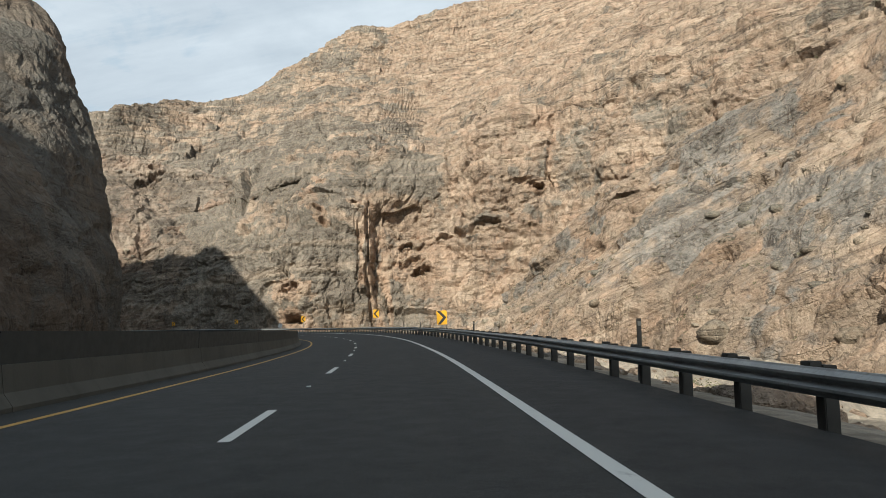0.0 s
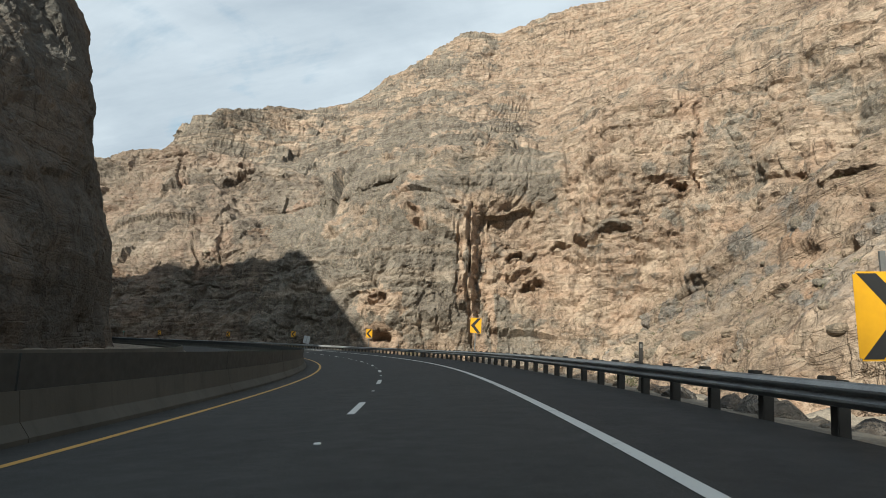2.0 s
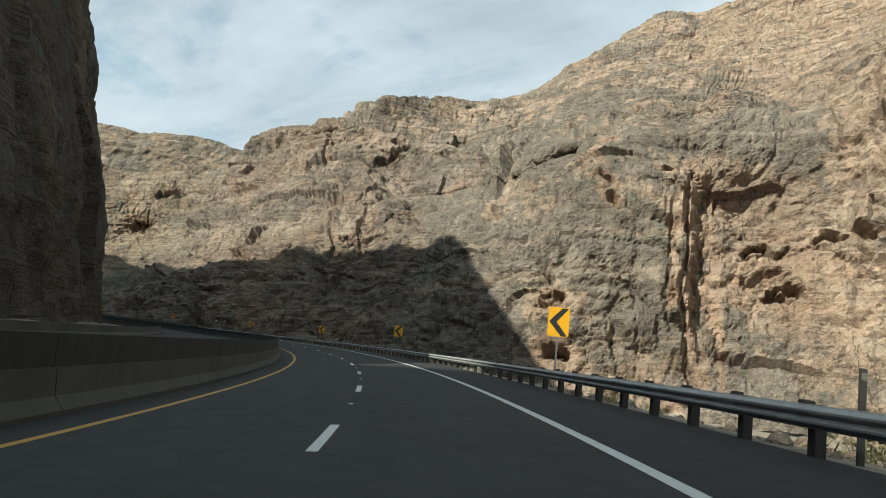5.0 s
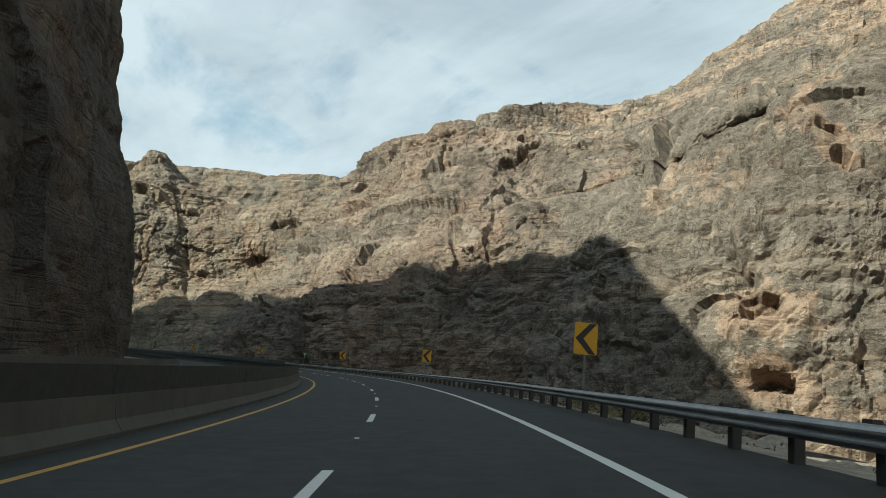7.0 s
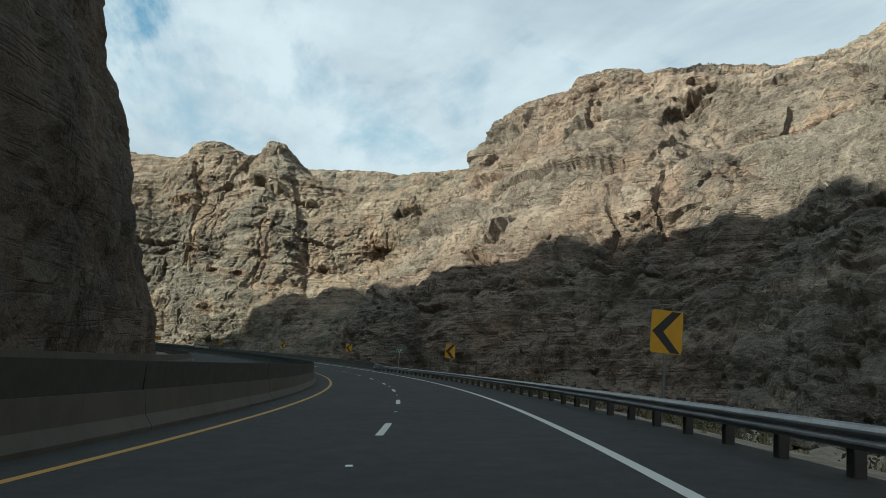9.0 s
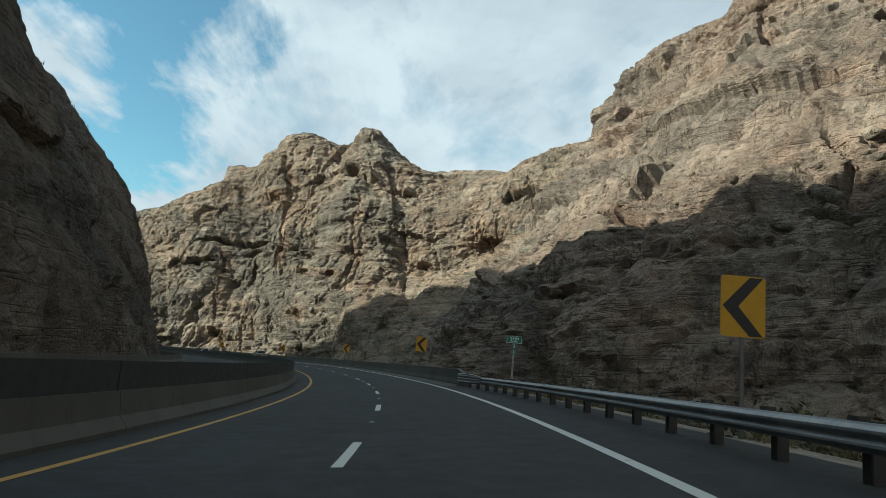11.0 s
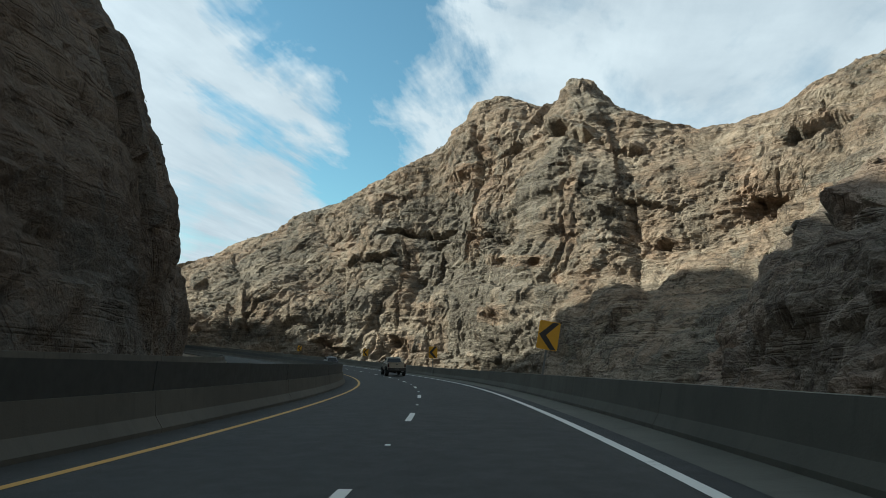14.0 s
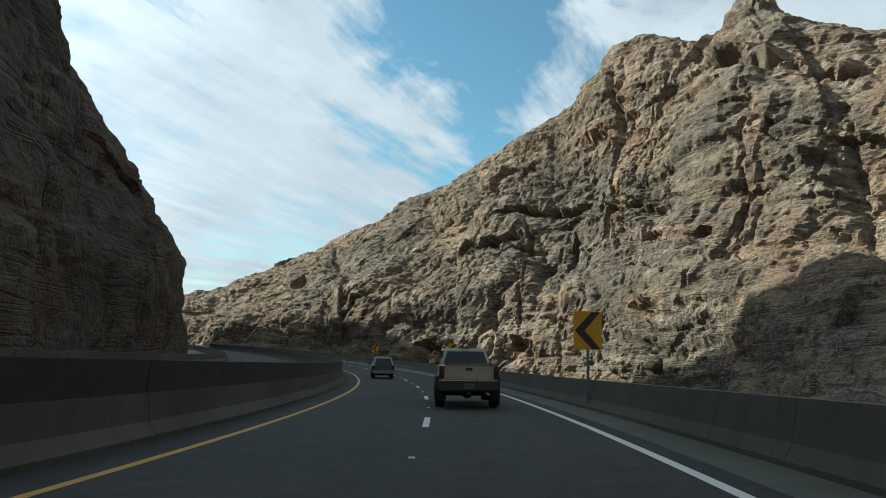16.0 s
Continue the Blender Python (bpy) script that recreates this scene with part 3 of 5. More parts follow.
        fresh = np.maximum(fresh, tall * np.clip(1.1 - np.abs(side - 2.5 * width) / (4.5 * width) + 0.5 * warp, 0, 0.9))
    for lx0, ly0, lz0, lx1, ly1, lz1, tall, depth in ledges:
        mx, my, mz = (lx0 + lx1) / 2, (ly0 + ly1) / 2, (lz0 + lz1) / 2
        ax = np.array((mx - lookout[0], my - lookout[1]))
        ax = ax / np.hypot(*ax)
        half = abs((lx1 - lx0) * ax[1] - (ly1 - ly0) * ax[0]) / 2 + 1e-6
        rise = (lz1 - lz0) / 2 * np.sign((lx1 - lx0) * ax[1] - (ly1 - ly0) * ax[0])
        side = ((p[:, 0] - mx) * ax[1] - (p[:, 1] - my) * ax[0]) / half
        near = np.abs((p[:, 0] - mx) * ax[0] + (p[:, 1] - my) * ax[1]) < 45
        off = (p[:, 2] - mz - rise * np.clip(side, -1.2, 1.2) + 0.9 * tall * fbm(p / (2.2 * tall), 3, seed + 58)) / tall
        span = near * np.clip((1.1 - np.abs(side)) * 3, 0, 1) * np.clip(0.8 + 0.9 * value_noise(p / (1.6 * tall + 1.0), seed + 59), 0.1, 1.3)
        d = d + span * depth * (0.45 * np.exp(-((off - 0.7) / 0.7) ** 2) - np.exp(-((off + 0.35) / 0.42) ** 2))
    for cx, cy, cz, r, depth in caves:
        ax = np.array((cx - lookout[0], cy - lookout[1]))
        ax = ax / np.hypot(*ax)
        qx, qy, qz = p[:, 0] - cx, p[:, 1] - cy, p[:, 2] - cz
        side = qx * ax[1] - qy * ax[0]
        deep = np.abs(qx * ax[0] + qy * ax[1]) < 30
        wob = 0.8 * fbm(p / (0.5 * r), 3, seed + 51)
        rr = (side / r) ** 2 + (qz / (0.55 * r)) ** 2
        d = d - deep * depth * np.clip(1.3 - rr + wob, 0, 1)
        d = d + deep * 0.8 * np.exp(-(side / r) ** 2 - ((qz - 0.8 * r) / (0.35 * r)) ** 2)
        fresh = np.maximum(fresh, deep * np.clip(1.6 - 0.22 * rr + wob, 0, 1))
    g2 = p + n * d[:, None]
    g2[:, 2] += terrace * high * shelf
    g2 = g2.reshape(g.shape)
    fresh = fresh.reshape(g.shape[:2])
    whole = new(name)
    cuts = [0, int(np.searchsorted(vs, 1.6)), int(np.searchsorted(vs, len(knots[0]) - 3.2)), g.shape[1] - 1]
    for label, c0, c1 in zip(("rock_foot", "rock_face", "rock_crest"), cuts, cuts[1:]):
        ob = grid_mesh(label, g2[:, c0:c1 + 1], material, smooth=False, flip=sign < 0)
        ob.data.attributes.new("fresh", "FLOAT", "POINT").data.foreach_set("value", np.ascontiguousarray(fresh[:, c0:c1 + 1], np.float32).ravel())
        ob.parent = whole
    return whole


# ---- the road's line: x, y, height, cross fall (right side up) every 30 m ----
LINE = [
    (7.8, -150.01, 0.0, 0.02), (6.4, -120.01, 0.0, 0.02), (5.0, -90.01, 0.0, 0.02), (3.2, -60.01, 0.0, 0.02), (1.2, -30.01, 0.0, 0.02),
    (-0.6, -0.01, -0.01, 0.025), (-2.72, 29.99, -0.02, 0.058), (-6.46, 59.69, -0.03, 0.088), (-12.8, 89.03, -0.1, 0.103), (-22.51, 117.36, -0.27, 0.104),
    (-35.68, 144.42, -0.42, 0.098), (-51.78, 169.81, -0.54, 0.094), (-70.44, 193.26, -0.7, 0.093), (-91.41, 214.7, -0.97, 0.09), (-114.83, 233.4, -1.29, 0.09),
    (-140.4, 249.1, -1.59, 0.09), (-167.47, 261.73, -1.85, 0.09), (-195.62, 271.82, -2.1, 0.091), (-224.89, 279.37, -2.40, 0.084), (-254.7, 283.1, -2.76, 0.078),
    (-284.7, 283.6, -3.05, 0.082), (-314.4, 281.0, -3.3, 0.085), (-343.1, 274.3, -3.5, 0.08), (-370.6, 263.8, -3.6, 0.07), (-396.5, 249.7, -3.85, 0.06),
    (-421.0, 232.9, -4.1, 0.05), (-445.0, 214.9, -4.3, 0.04), (-469.0, 196.9, -4.5, 0.04), (-493.0, 178.9, -4.7, 0.04),
]
LINE_START = -150.0          # metres along, at the first point
WHITE_R, DASH, YELLOW_L = 2.35, -1.32, -4.90
BARRIER_L, BARRIER_R = -5.95, 3.62
RAIL_END = 306.0             # the steel rail runs into the concrete parapet here


def rail_lat(s):
    return np.interp(s, [0, 120, 230, 290, 300, 307], [5.1, 5.1, 4.75, 4.1, 3.9, 3.56])


def on_road(s, lat, up=0.0):
    """Places on the banked road, from metres along the line (0: start of the walk) and metres to its right."""
    s, lat, up = np.broadcast_arrays(np.asarray(s, float), np.asarray(lat, float), np.asarray(up, float))
    shape = s.shape
    xs = (s.ravel() - LINE_START) / 30.0
    c = curve_through(LINE, xs)
    t = curve_through(LINE, xs + 0.02) - curve_through(LINE, xs - 0.02)
    tl = np.hypot(t[:, 0], t[:, 1])
    r = np.stack([t[:, 1] / tl, -t[:, 0] / tl], 1)
    la = lat.ravel()
    z = c[:, 2] + c[:, 3] * np.clip(la, -7.0, 9.0) + up.ravel()
    out = np.stack([c[:, 0] + r[:, 0] * la, c[:, 1] + r[:, 1] * la, z], 1)
    return out.reshape(shape + (3,))


def road_heading(s):
    a, b = on_road(s - 0.5, 0), on_road(s + 0.5, 0)
    return math.degrees(math.atan2(-(b - a)[0], (b - a)[1]))


def road_strip(name, s0, s1, step, laterals, ups, material, kind="structure", label=""):
    s = np.linspace(s0, s1, max(2, int(round((s1 - s0) / step)) + 1))
    g = on_road(s[:, None], np.array(laterals)[None, :], np.array(ups)[None, :])
    length = np.r_[0, np.cumsum(np.hypot(np.diff(laterals), np.diff(ups)))] if len(set(laterals)) < len(laterals) or max(ups) > 0.3 else np.array(laterals)
    uv = np.stack(np.broadcast_arrays(length[None, :], s[:, None]), -1)
    return tagged(grid_mesh(name, g, material, uv=uv), label, kind=kind)


# ---- ground: one sheet under the road, falling to the river bed on its right, up to the foot of the walls ----
def build_ground():
    s = np.arange(-150, 690, 1.2)
    lat = np.r_[-1500, -700, -250, -120, np.arange(-60, -7, 4), -7.2, -6.5, -5, -3, -1, 1, 3, 5.0, 5.35, 5.8, 6.6, np.arange(7.5, 34, 0.9), np.arange(35, 90, 4), 120, 250, 700, 1500]
    up = np.interp(lat, [-1500, -60, -7.2, -6.5, 5.0, 5.35, 5.8, 6.6, 7.6, 12, 20, 40, 90, 1500], [0, 0.4, -0.3, -0.25, -0.25, -0.14, -0.18, -0.3, -0.7, -3.0, -4.6, -5.5, -6.0, -6.0])
    near = lat[(np.abs(lat) <= 60)]
    g = on_road(s[:, None], near[None, :], up[np.abs(lat) <= 60][None, :])
    p = g.reshape(-1, 3)
    la = np.broadcast_to(near[None, :], g.shape[:2]).ravel()
    amp = np.interp(la, [-60, -7.6, -7.0, 7.0, 9.0, 14.0, 60.0], [0.5, 0.1, 0, 0, 0.7, 1.3, 1.4])
    p[:, 2] += amp * (fbm(p / 6.0, 3, 77) + 0.7 * cells(p / 2.6, 78)[0] + 0.4 * fbm(p / 1.6, 2, 78))
    ob = grid_mesh("ground", g, GROUND)
    tagged(ob, kind="structure", label="pale gravel and rubble beside the road")
    # the plain round it, to the horizon
    rr = np.array([0, 150, 400, 900, 1800, 4000.0])
    th = np.linspace(0, 2 * math.pi, 49)
    far = np.stack([-180 + rr[:, None] * np.cos(th), 200 + rr[:, None] * np.sin(th), np.full((6, 49), -9.0)], -1)
    tagged(grid_mesh("far_ground", far, GROUND, flip=True), kind="structure", label="dry ground beyond the canyon")


build_ground()
tagged(road_strip("road", -150, 690, 1.5, [-6.6, -4.9, -3.1, -1.3, 0.5, 2.35, 3.5, 4.4, 5.3], [0, 0, 0, 0, 0, 0, 0, -0.05, -0.10], ASPHALT), "dark asphalt carriageway with two lanes, banked into a left bend", "road")
road_strip("edge_line_white", -150, 690, 1.5, [WHITE_R - 0.09, WHITE_R + 0.09], [0.006, 0.006], WHITE_PAINT, label="solid white edge line on asphalt")
road_strip("edge_line_yellow", -150, 690, 1.5, [YELLOW_L - 0.08, YELLOW_L + 0.08], [0.006, 0.006], YELLOW_PAINT, label="solid yellow edge line on asphalt")

# ---- rock walls ----
SPUR = [
    (58, -30, 75, 10, 12, 22, 30, 45, 60, 75, 95, 110, 130),
    (52, 20, 72, 12, 10, 26, 26, 48, 52, 80, 88, 115, 120),
    (47, 70, 70, 8, 7, 20, 20, 36, 38, 58, 62, 90, 88),
    (38, 115, 68, 8, 6, 18, 15, 30, 27, 45, 45, 66, 66),
    (26, 145, 66, 7, 5, 17, 16, 27, 27, 38, 38, 52, 52),
    (20, 172, 60, 6, 4, 12, 11, 18, 19, 26, 27, 38, 38),
    (14, 200, 50, 4, 3, 8, 6, 12, 10, 18, 15, 28, 22),
    (8, 226, 40, 4, 1, 8, 3, 12, 5, 18, 7, 28, 10),
]
MAIN_A = [
    (120, 190, 60, 8, 20, 18, 55, 30, 95, 70, 140, 200, 240, 420, 380),
    (84, 252, 45, 8, 20, 14, 55, 24, 95, 60, 140, 210, 250, 430, 380),
    (52, 290, 20, 8, 20, 16, 55, 24, 95, 60, 135, 250, 250, 440, 380),
    (24, 302, 6, 8, 20, 14, 50, 20, 85, 60, 120, 330, 255, 425, 363),
    (-8, 306, 0, 14, 20, 20, 50, 32, 80, 110, 118, 350, 255, 430, 353),
]
MAIN_B = [
    (-40, 308, -2, 8, 20, 14, 50, 22, 78, 62, 102, 350, 248, 452, 345),
    (-70, 307, -4, 6, 20, 14, 42, 40, 72, 70, 100, 340, 240, 446, 340),
    (-104, 314, -8, 8, 20, 18, 42, 45, 66, 80, 88, 320, 215, 425, 290),
    (-140, 330, -12, 10, 20, 26, 45, 60, 70, 110, 92, 300, 199, 400, 247),
    (-175, 345, -16, 10, 20, 26, 45, 60, 70, 120, 97, 240, 180, 320, 219),
    (-215, 360, -18, 10, 20, 26, 45, 60, 70, 100, 97, 150, 140, 200, 179),
    (-252, 386, -19, 10, 20, 26, 45, 60, 70, 100, 97, 150, 136, 198, 176),
]
BUTTRESS = [
    (-104, 320, 0, 10, 18, 22, 36, 36, 48, 52, 62, 62, 72),
    (-128, 318, -2, 12, 20, 22, 36, 42, 52, 62, 74, 78, 88),
    (-156, 303, -4, 12, 18, 24, 34, 38, 46, 78, 75, 96, 95),
    (-188, 298, -8, 8, 14, 24, 28, 52, 50, 84, 86, 98, 106),
    (-222, 306, -12, 10, 12, 32, 32, 62, 56, 80, 84, 96, 102),
    (-248, 320, -6, 10, 12, 34, 34, 58, 58, 66, 80, 82, 97),
    (-268, 330, 0, 14, 14, 36, 32, 56, 46, 74, 66, 92, 84),
]
PYRAMID_A = [
    (-250, 332, -8, 16, 12, 36, 28, 52, 46, 66, 66, 92, 86),
    (-292, 336, -6, 22, 14, 46, 30, 62, 48, 76, 74, 96, 95),
    (-322, 342, 0, 16, 12, 36, 26, 54, 42, 58, 62, 84, 90),
    (-348, 346, -6, 8, 10, 26, 26, 32, 44, 40, 63, 66, 80),
]
PYRAMID_B = [
    (-372, 344, -14, 4, 12, 12, 30, 18, 56, 24, 76, 40, 92),
    (-387, 341.5, -18, 4, 12, 12, 30, 18, 56, 24, 80, 42, 108),
    (-398, 337, -21, 4, 12, 12, 30, 18, 56, 24, 80, 44, 100),
    (-414, 326, -28, 5, 14, 12, 30, 18, 56, 24, 86, 40, 107),
    (-424, 317, -33, 6, 14, 13, 29, 20, 53, 28, 80, 44, 101),
    (-433, 305, -38, 6, 14, 14, 28, 22, 46, 30, 68, 46, 88),
    (-446, 284, -48, 6, 12, 16, 26, 26, 43, 36, 58, 56, 74),
    (-462, 256, -55, 8, 10, 18, 20, 30, 32, 44, 48, 68, 61),
    (-486, 220, -60, 8, 6, 20, 14, 34, 23, 50, 34, 74, 42),
    (-520, 180, -62, 8, 4, 20, 8, 34, 13, 50, 17, 74, 21),
]
INNER_A = [
    (-22, -150, -88, 6, 20, 14, 50, 30, 80, 50, 110, 80, 130),
    (-30, -60, -90, 8, 18, 18, 40, 36, 66, 56, 90, 90, 115),
    (-37, 10, -94, 9, 15, 20, 30, 36, 46, 56, 64, 90, 84),
    (-44, 70, -100, 6, 10, 14, 21, 24, 31, 36, 39, 60, 46),
    (-51.5, 109.4, -108, 5, 12, 10, 23, 17, 31, 28, 36, 60, 42),
    (-65.5, 140.8, -116, 2, 12, 5.5, 33, 11, 50, 22, 68, 57, 88),
]
INNER_B = [
    (-87, 169.6, -125, 3, 12, 8, 30, 13.5, 52, 24, 68, 52, 90),
    (-114, 199, -135, 3, 12, 8, 30, 14, 56, 22, 76, 47, 96),
    (-143.8, 221, -145, 2, 12, 6.5, 30, 11.5, 58, 19, 80, 44, 96),
    (-166.8, 233.6, -150, 2.5, 12, 7.5, 28, 13, 48, 18.5, 64, 46, 78),
    (-182, 242, -156, 4, 12, 9, 22, 15, 35, 24, 50, 60, 66),
    (-196, 247, -160, 4, 10, 9, 20, 20, 34, 34, 49, 70, 64),
    (-236, 259, -168, 2.5, 10, 8, 22, 16, 34, 25, 43, 52, 50),
    (-275, 259.2, -176, 1.5, 8, 3.8, 15, 7.5, 24, 12.5, 34, 46, 44),
    (-312, 255.6, -188, 0.5, 7, 2.8, 12, 9, 18.5, 20, 25, 52, 30),
    (-350, 242, -200, 4, 7, 10, 13, 18, 18, 30, 23, 56, 28),
]

# unseen ridge, added to cast shade; its low gap lets sun onto the road
SHADE_RIDGE_A = [
    (-20, -214, -90, 30, 70, 60, 133),
    (-40, -124, -90, 26, 70, 52, 133),
    (-71, -56, -95, 24, 70, 48, 133),
    (-83, -30, -95, 24, 60, 48, 108),
    (-95, -5, -95, 27, 70, 53, 134),
    (-104, 35, -100, 25, 75, 50, 134),
    (-118, 120, -120, 24, 85, 47, 133),
    (-140, 150, -140, 28, 105, 59, 152),
]
SHADE_RIDGE_B = [
    (-165, 172, -152, 30, 110, 66, 173),
    (-195, 185, -160, 30, 110, 67, 171),
    (-235, 180, -165, 30, 105, 72, 163),
    (-275, 180, -175, 35, 100, 75, 149),
    (-330, 190, -176, 20, 90, 50, 144),
    (-378, 195, -178, 14, 60, 28, 152),
    (-412, 190, -178, 9, 50, 18, 157),
    (-440, 180, -178, 15, 60, 44, 142),
    (-470, 165, -178, 15, 50, 39, 133),
    (-530, 130, -178, 20, 50, 40, 120),
]
MESA = [
    (-760, 380, -60, 60, 50, 120, 125, 150, 203),
    (-650, 480, -50, 60, 55, 120, 130, 150, 200),
    (-560, 560, -40, 60, 60, 120, 142, 150, 206),
    (-480, 640, -30, 60, 60, 120, 148, 150, 212),
    (-400, 690, -20, 60, 60, 120, 148, 150, 208),
    (-300, 720, -10, 60, 60, 120, 140, 150, 194),
]


def build_rock():
    spur_holes = [(33.4, 171, 13.5, 2.6, 4), (12, 213, 9.7, 2.0, 3), (37, 167, 21.5, 2.0, 2), (56, 130, 12.7, 2.5, 3)]
    main_holes = [(-9, 330, 27, 4.2, 8), (43, 312, 66, 2.8, 7), (-68, 307, 17, 4.5, 6), (-67, 309, 4, 3.2, 7), (-59, 319, 62, 1.5, 3), (-53, 319, 65, 1.6, 3.5), (-55, 311, 49, 1.5, 3),
                  (-51, 335, 84, 1.7, 3), (-57, 328, 70, 1.4, 3), (-54, 310, 45, 1.3, 3), (-41, 318, 57, 1.2, 3), (-12, 330, 30, 6, 3)]
    main_ledges = [(-21, 323, 38, -9, 322, 40, 1.8, 4.5), (-4, 322, 42, 12, 319, 46, 2.2, 5.5), (11, 319, 46, 26, 311, 51, 2.6, 5.0), (25, 311, 46, 44, 309, 45, 2.4, 3.5), (0, 325, 70, 20, 316, 78, 1.7, 4.0),
                   (-29, 335, 86, -13, 345, 88, 2.2, 5.5), (43, 318, 84, 62, 305, 92, 1.6, 3.0), (-100, 330, 50, -86, 322, 44, 1.6, 3.0), (-84, 318, 60, -70, 316, 56, 1.5, 2.5)]
    peak_ledges = [(-367, 372, 72, -353, 379, 70, 1.6, 3.5), (-392, 364, 83, -368, 370, 75, 2.8, 6.0), (-445, 320, 48, -425, 342, 49, 2.0, 4.5), (-434, 336, 44, -419, 342, 46, 2.4, 5.0), (-413, 351, 74, -392, 365, 80, 1.8, 4.0),
                   (-462, 270, 9, -452, 285, 20, 1.6, 3.0), (-319, 401, 65, -306, 411, 70, 3.0, 6.0), (-406, 348, 44, -380, 352, 40, 1.4, 2.5), (-455, 308, 34, -436, 325, 38, 1.8, 3.5), (-352, 372, 52, -334, 384, 48, 1.4, 3.0)]
    buttress_ledges = [(-232, 366, 58, -218, 368, 66, 2.0, 4.0), (-200, 366, 72, -186, 372, 78, 1.8, 4.0), (-176, 384, 84, -160, 388, 92, 2.0, 4.0), (-150, 360, 52, -138, 358, 48, 2.0, 4.0), (-186, 312, 16, -160, 312, 20, 1.2, 2.5), (-160, 318, 26, -138, 326, 24, 1.3, 2.5)]
    spur_ledges = [(40, 165, 18, 48, 149, 21.5, 1.1, 3.0), (46, 183, 34, 55, 162, 35, 0.9, 2.4), (45, 176, 29, 52, 157, 31, 0.9, 2.2), (30, 182, 12, 40, 160, 14, 0.8, 1.8), (50, 140, 30, 58, 110, 33, 1.0, 2.5)]
    main_cracks = [(-33, 324, -4, 64, 1.2, 3.6), (-38.5, 324, 14, 50, 0.7, 2.2), (-25, 322, -4, 40, 0.6, 1.8), (48, 310, 60, 120, 0.8, 3), (-60, 316, 49, 64, 0.8, 3), (30, 323, 84, 98, 0.8, 3)]
    buttress_holes = [(-257, 400, 67, 2.6, 4), (-199, 332, 26.5, 2.5, 4), (-231, 368, 62, 2.4, 4), (-218, 367, 70, 2.2, 4), (-142, 361, 53, 2.4, 5), (-167, 388, 93, 2.2, 4), (-122, 369, 64, 4, 5), (-152, 329, 40, 2, 3)]
    buttress_cracks = [(-147, 335, 30, 58, 0.9, 3), (-160, 335, 24, 50, 0.8, 2.5), (-205, 390, 70, 105, 1.0, 3)]
    peak_holes = [(-374, 348, 32, 1.8, 4), (-366, 353, 31, 2.0, 4), (-341, 379, 37, 2.2, 4), (-323, 398, 47, 5, 6), (-426, 344, 70, 4, 2), (-380, 348, 13.5, 2, 3), (-416, 324, 4, 3, 4), (-438, 300, 1, 3, 4)]
    peak_cracks = [(-411, 348, 30, 95, 1.3, 3), (-360, 360, 20, 70, 0.6, 1.5), (-430, 328, 8, 50, 0.7, 1.8)]
    main_bulges = [(-53, 320, 21, 2, 94, 8.5), (-64, 322, 9, 40, 80, 2.5), (25, 316, 22, 30, 96, 4.0), (78, 280, 18, 20, 100, 5.0)]
    buttress_bulges = [(-183, 374, 17, 62, 100, 6.0), (-205, 382, 8, 68, 96, 2.5), (-165, 365, 8, 58, 82, 2.5), (-160, 340, 7, 36, 56, 3.0), (-228, 384, 9, 60, 100, 2.0), (-132, 350, 12, 30, 60, 3.5)]
    peak_bulges = [(-379, 352, 32, 6, 84, 5.5), (-345, 372, 12, 36, 78, 2.5), (-400, 350, 8, 26, 60, 3.0), (-438, 318, 14, 10, 62, 4.0), (-466, 280, 14, 6, 44, 4.0)]
    tagged(cliff("near_slope", SPUR, -7.0, ROCK_TILTED, 0.62, 0.62, 0.6, 3, spur_holes, ledges=spur_ledges, dip=(-0.5, 0.1), lookout=(0, 40)), "sunlit broken limestone slope beside the road", "rock slope")
    tagged(cliff("main_cliff", MAIN_A + MAIN_B, -8.0, ROCK_SUNNY, 0.72, 0.75, 0.85, 8, main_holes, ledges=main_ledges, terrace=1.0, crack=1.1, bed=0.8, lobe=1.0, fissures=main_cracks, bulges=main_bulges), "tall sunlit limestone cliff under a stepped mountain", "cliff")
    tagged(cliff("buttress", BUTTRESS, -7.0, ROCK_BROWN, 0.68, 0.68, 0.8, 15, buttress_holes, ledges=buttress_ledges, fissures=buttress_cracks, bulges=buttress_bulges, lookout=(-50, 160)), "brown weathered limestone buttress, its foot in shade", "cliff")
    tagged(cliff("peaked_mountain", PYRAMID_A + PYRAMID_B, -8.0, ROCK_GREY, 0.62, 0.62, 0.66, 23, peak_holes, ledges=peak_ledges, lobe=0.5, crack=1.0, bed=1.5, block=0.85, fissures=peak_cracks, bulges=peak_bulges, lookout=(-160, 255)), "peaked grey limestone mountain with an orange streak", "mountain")
    tagged(cliff("south_ridge", SHADE_RIDGE_A + SHADE_RIDGE_B, -6.0, ROCK_SHADED, 4.0, 4.0, 0.25, 41), "tall unseen ridge behind the inner cliff, added to cast shade", "mountain")
    tagged(cliff("mesa", MESA, -8.0, ROCK_GREY, 4.0, 2.5, 0.6, 47, terrace=1.0), "flat-topped far grey limestone ridge", "mountain")
    tagged(cliff("inner_cliff", INNER_A + INNER_B, -6.0, ROCK_SHADED, 0.8, 0.85, 0.36, 31, bed=0.6, block=0.9, lobe=0.6), "dark shaded limestone cliff on the inside of the bend", "cliff")


build_rock()


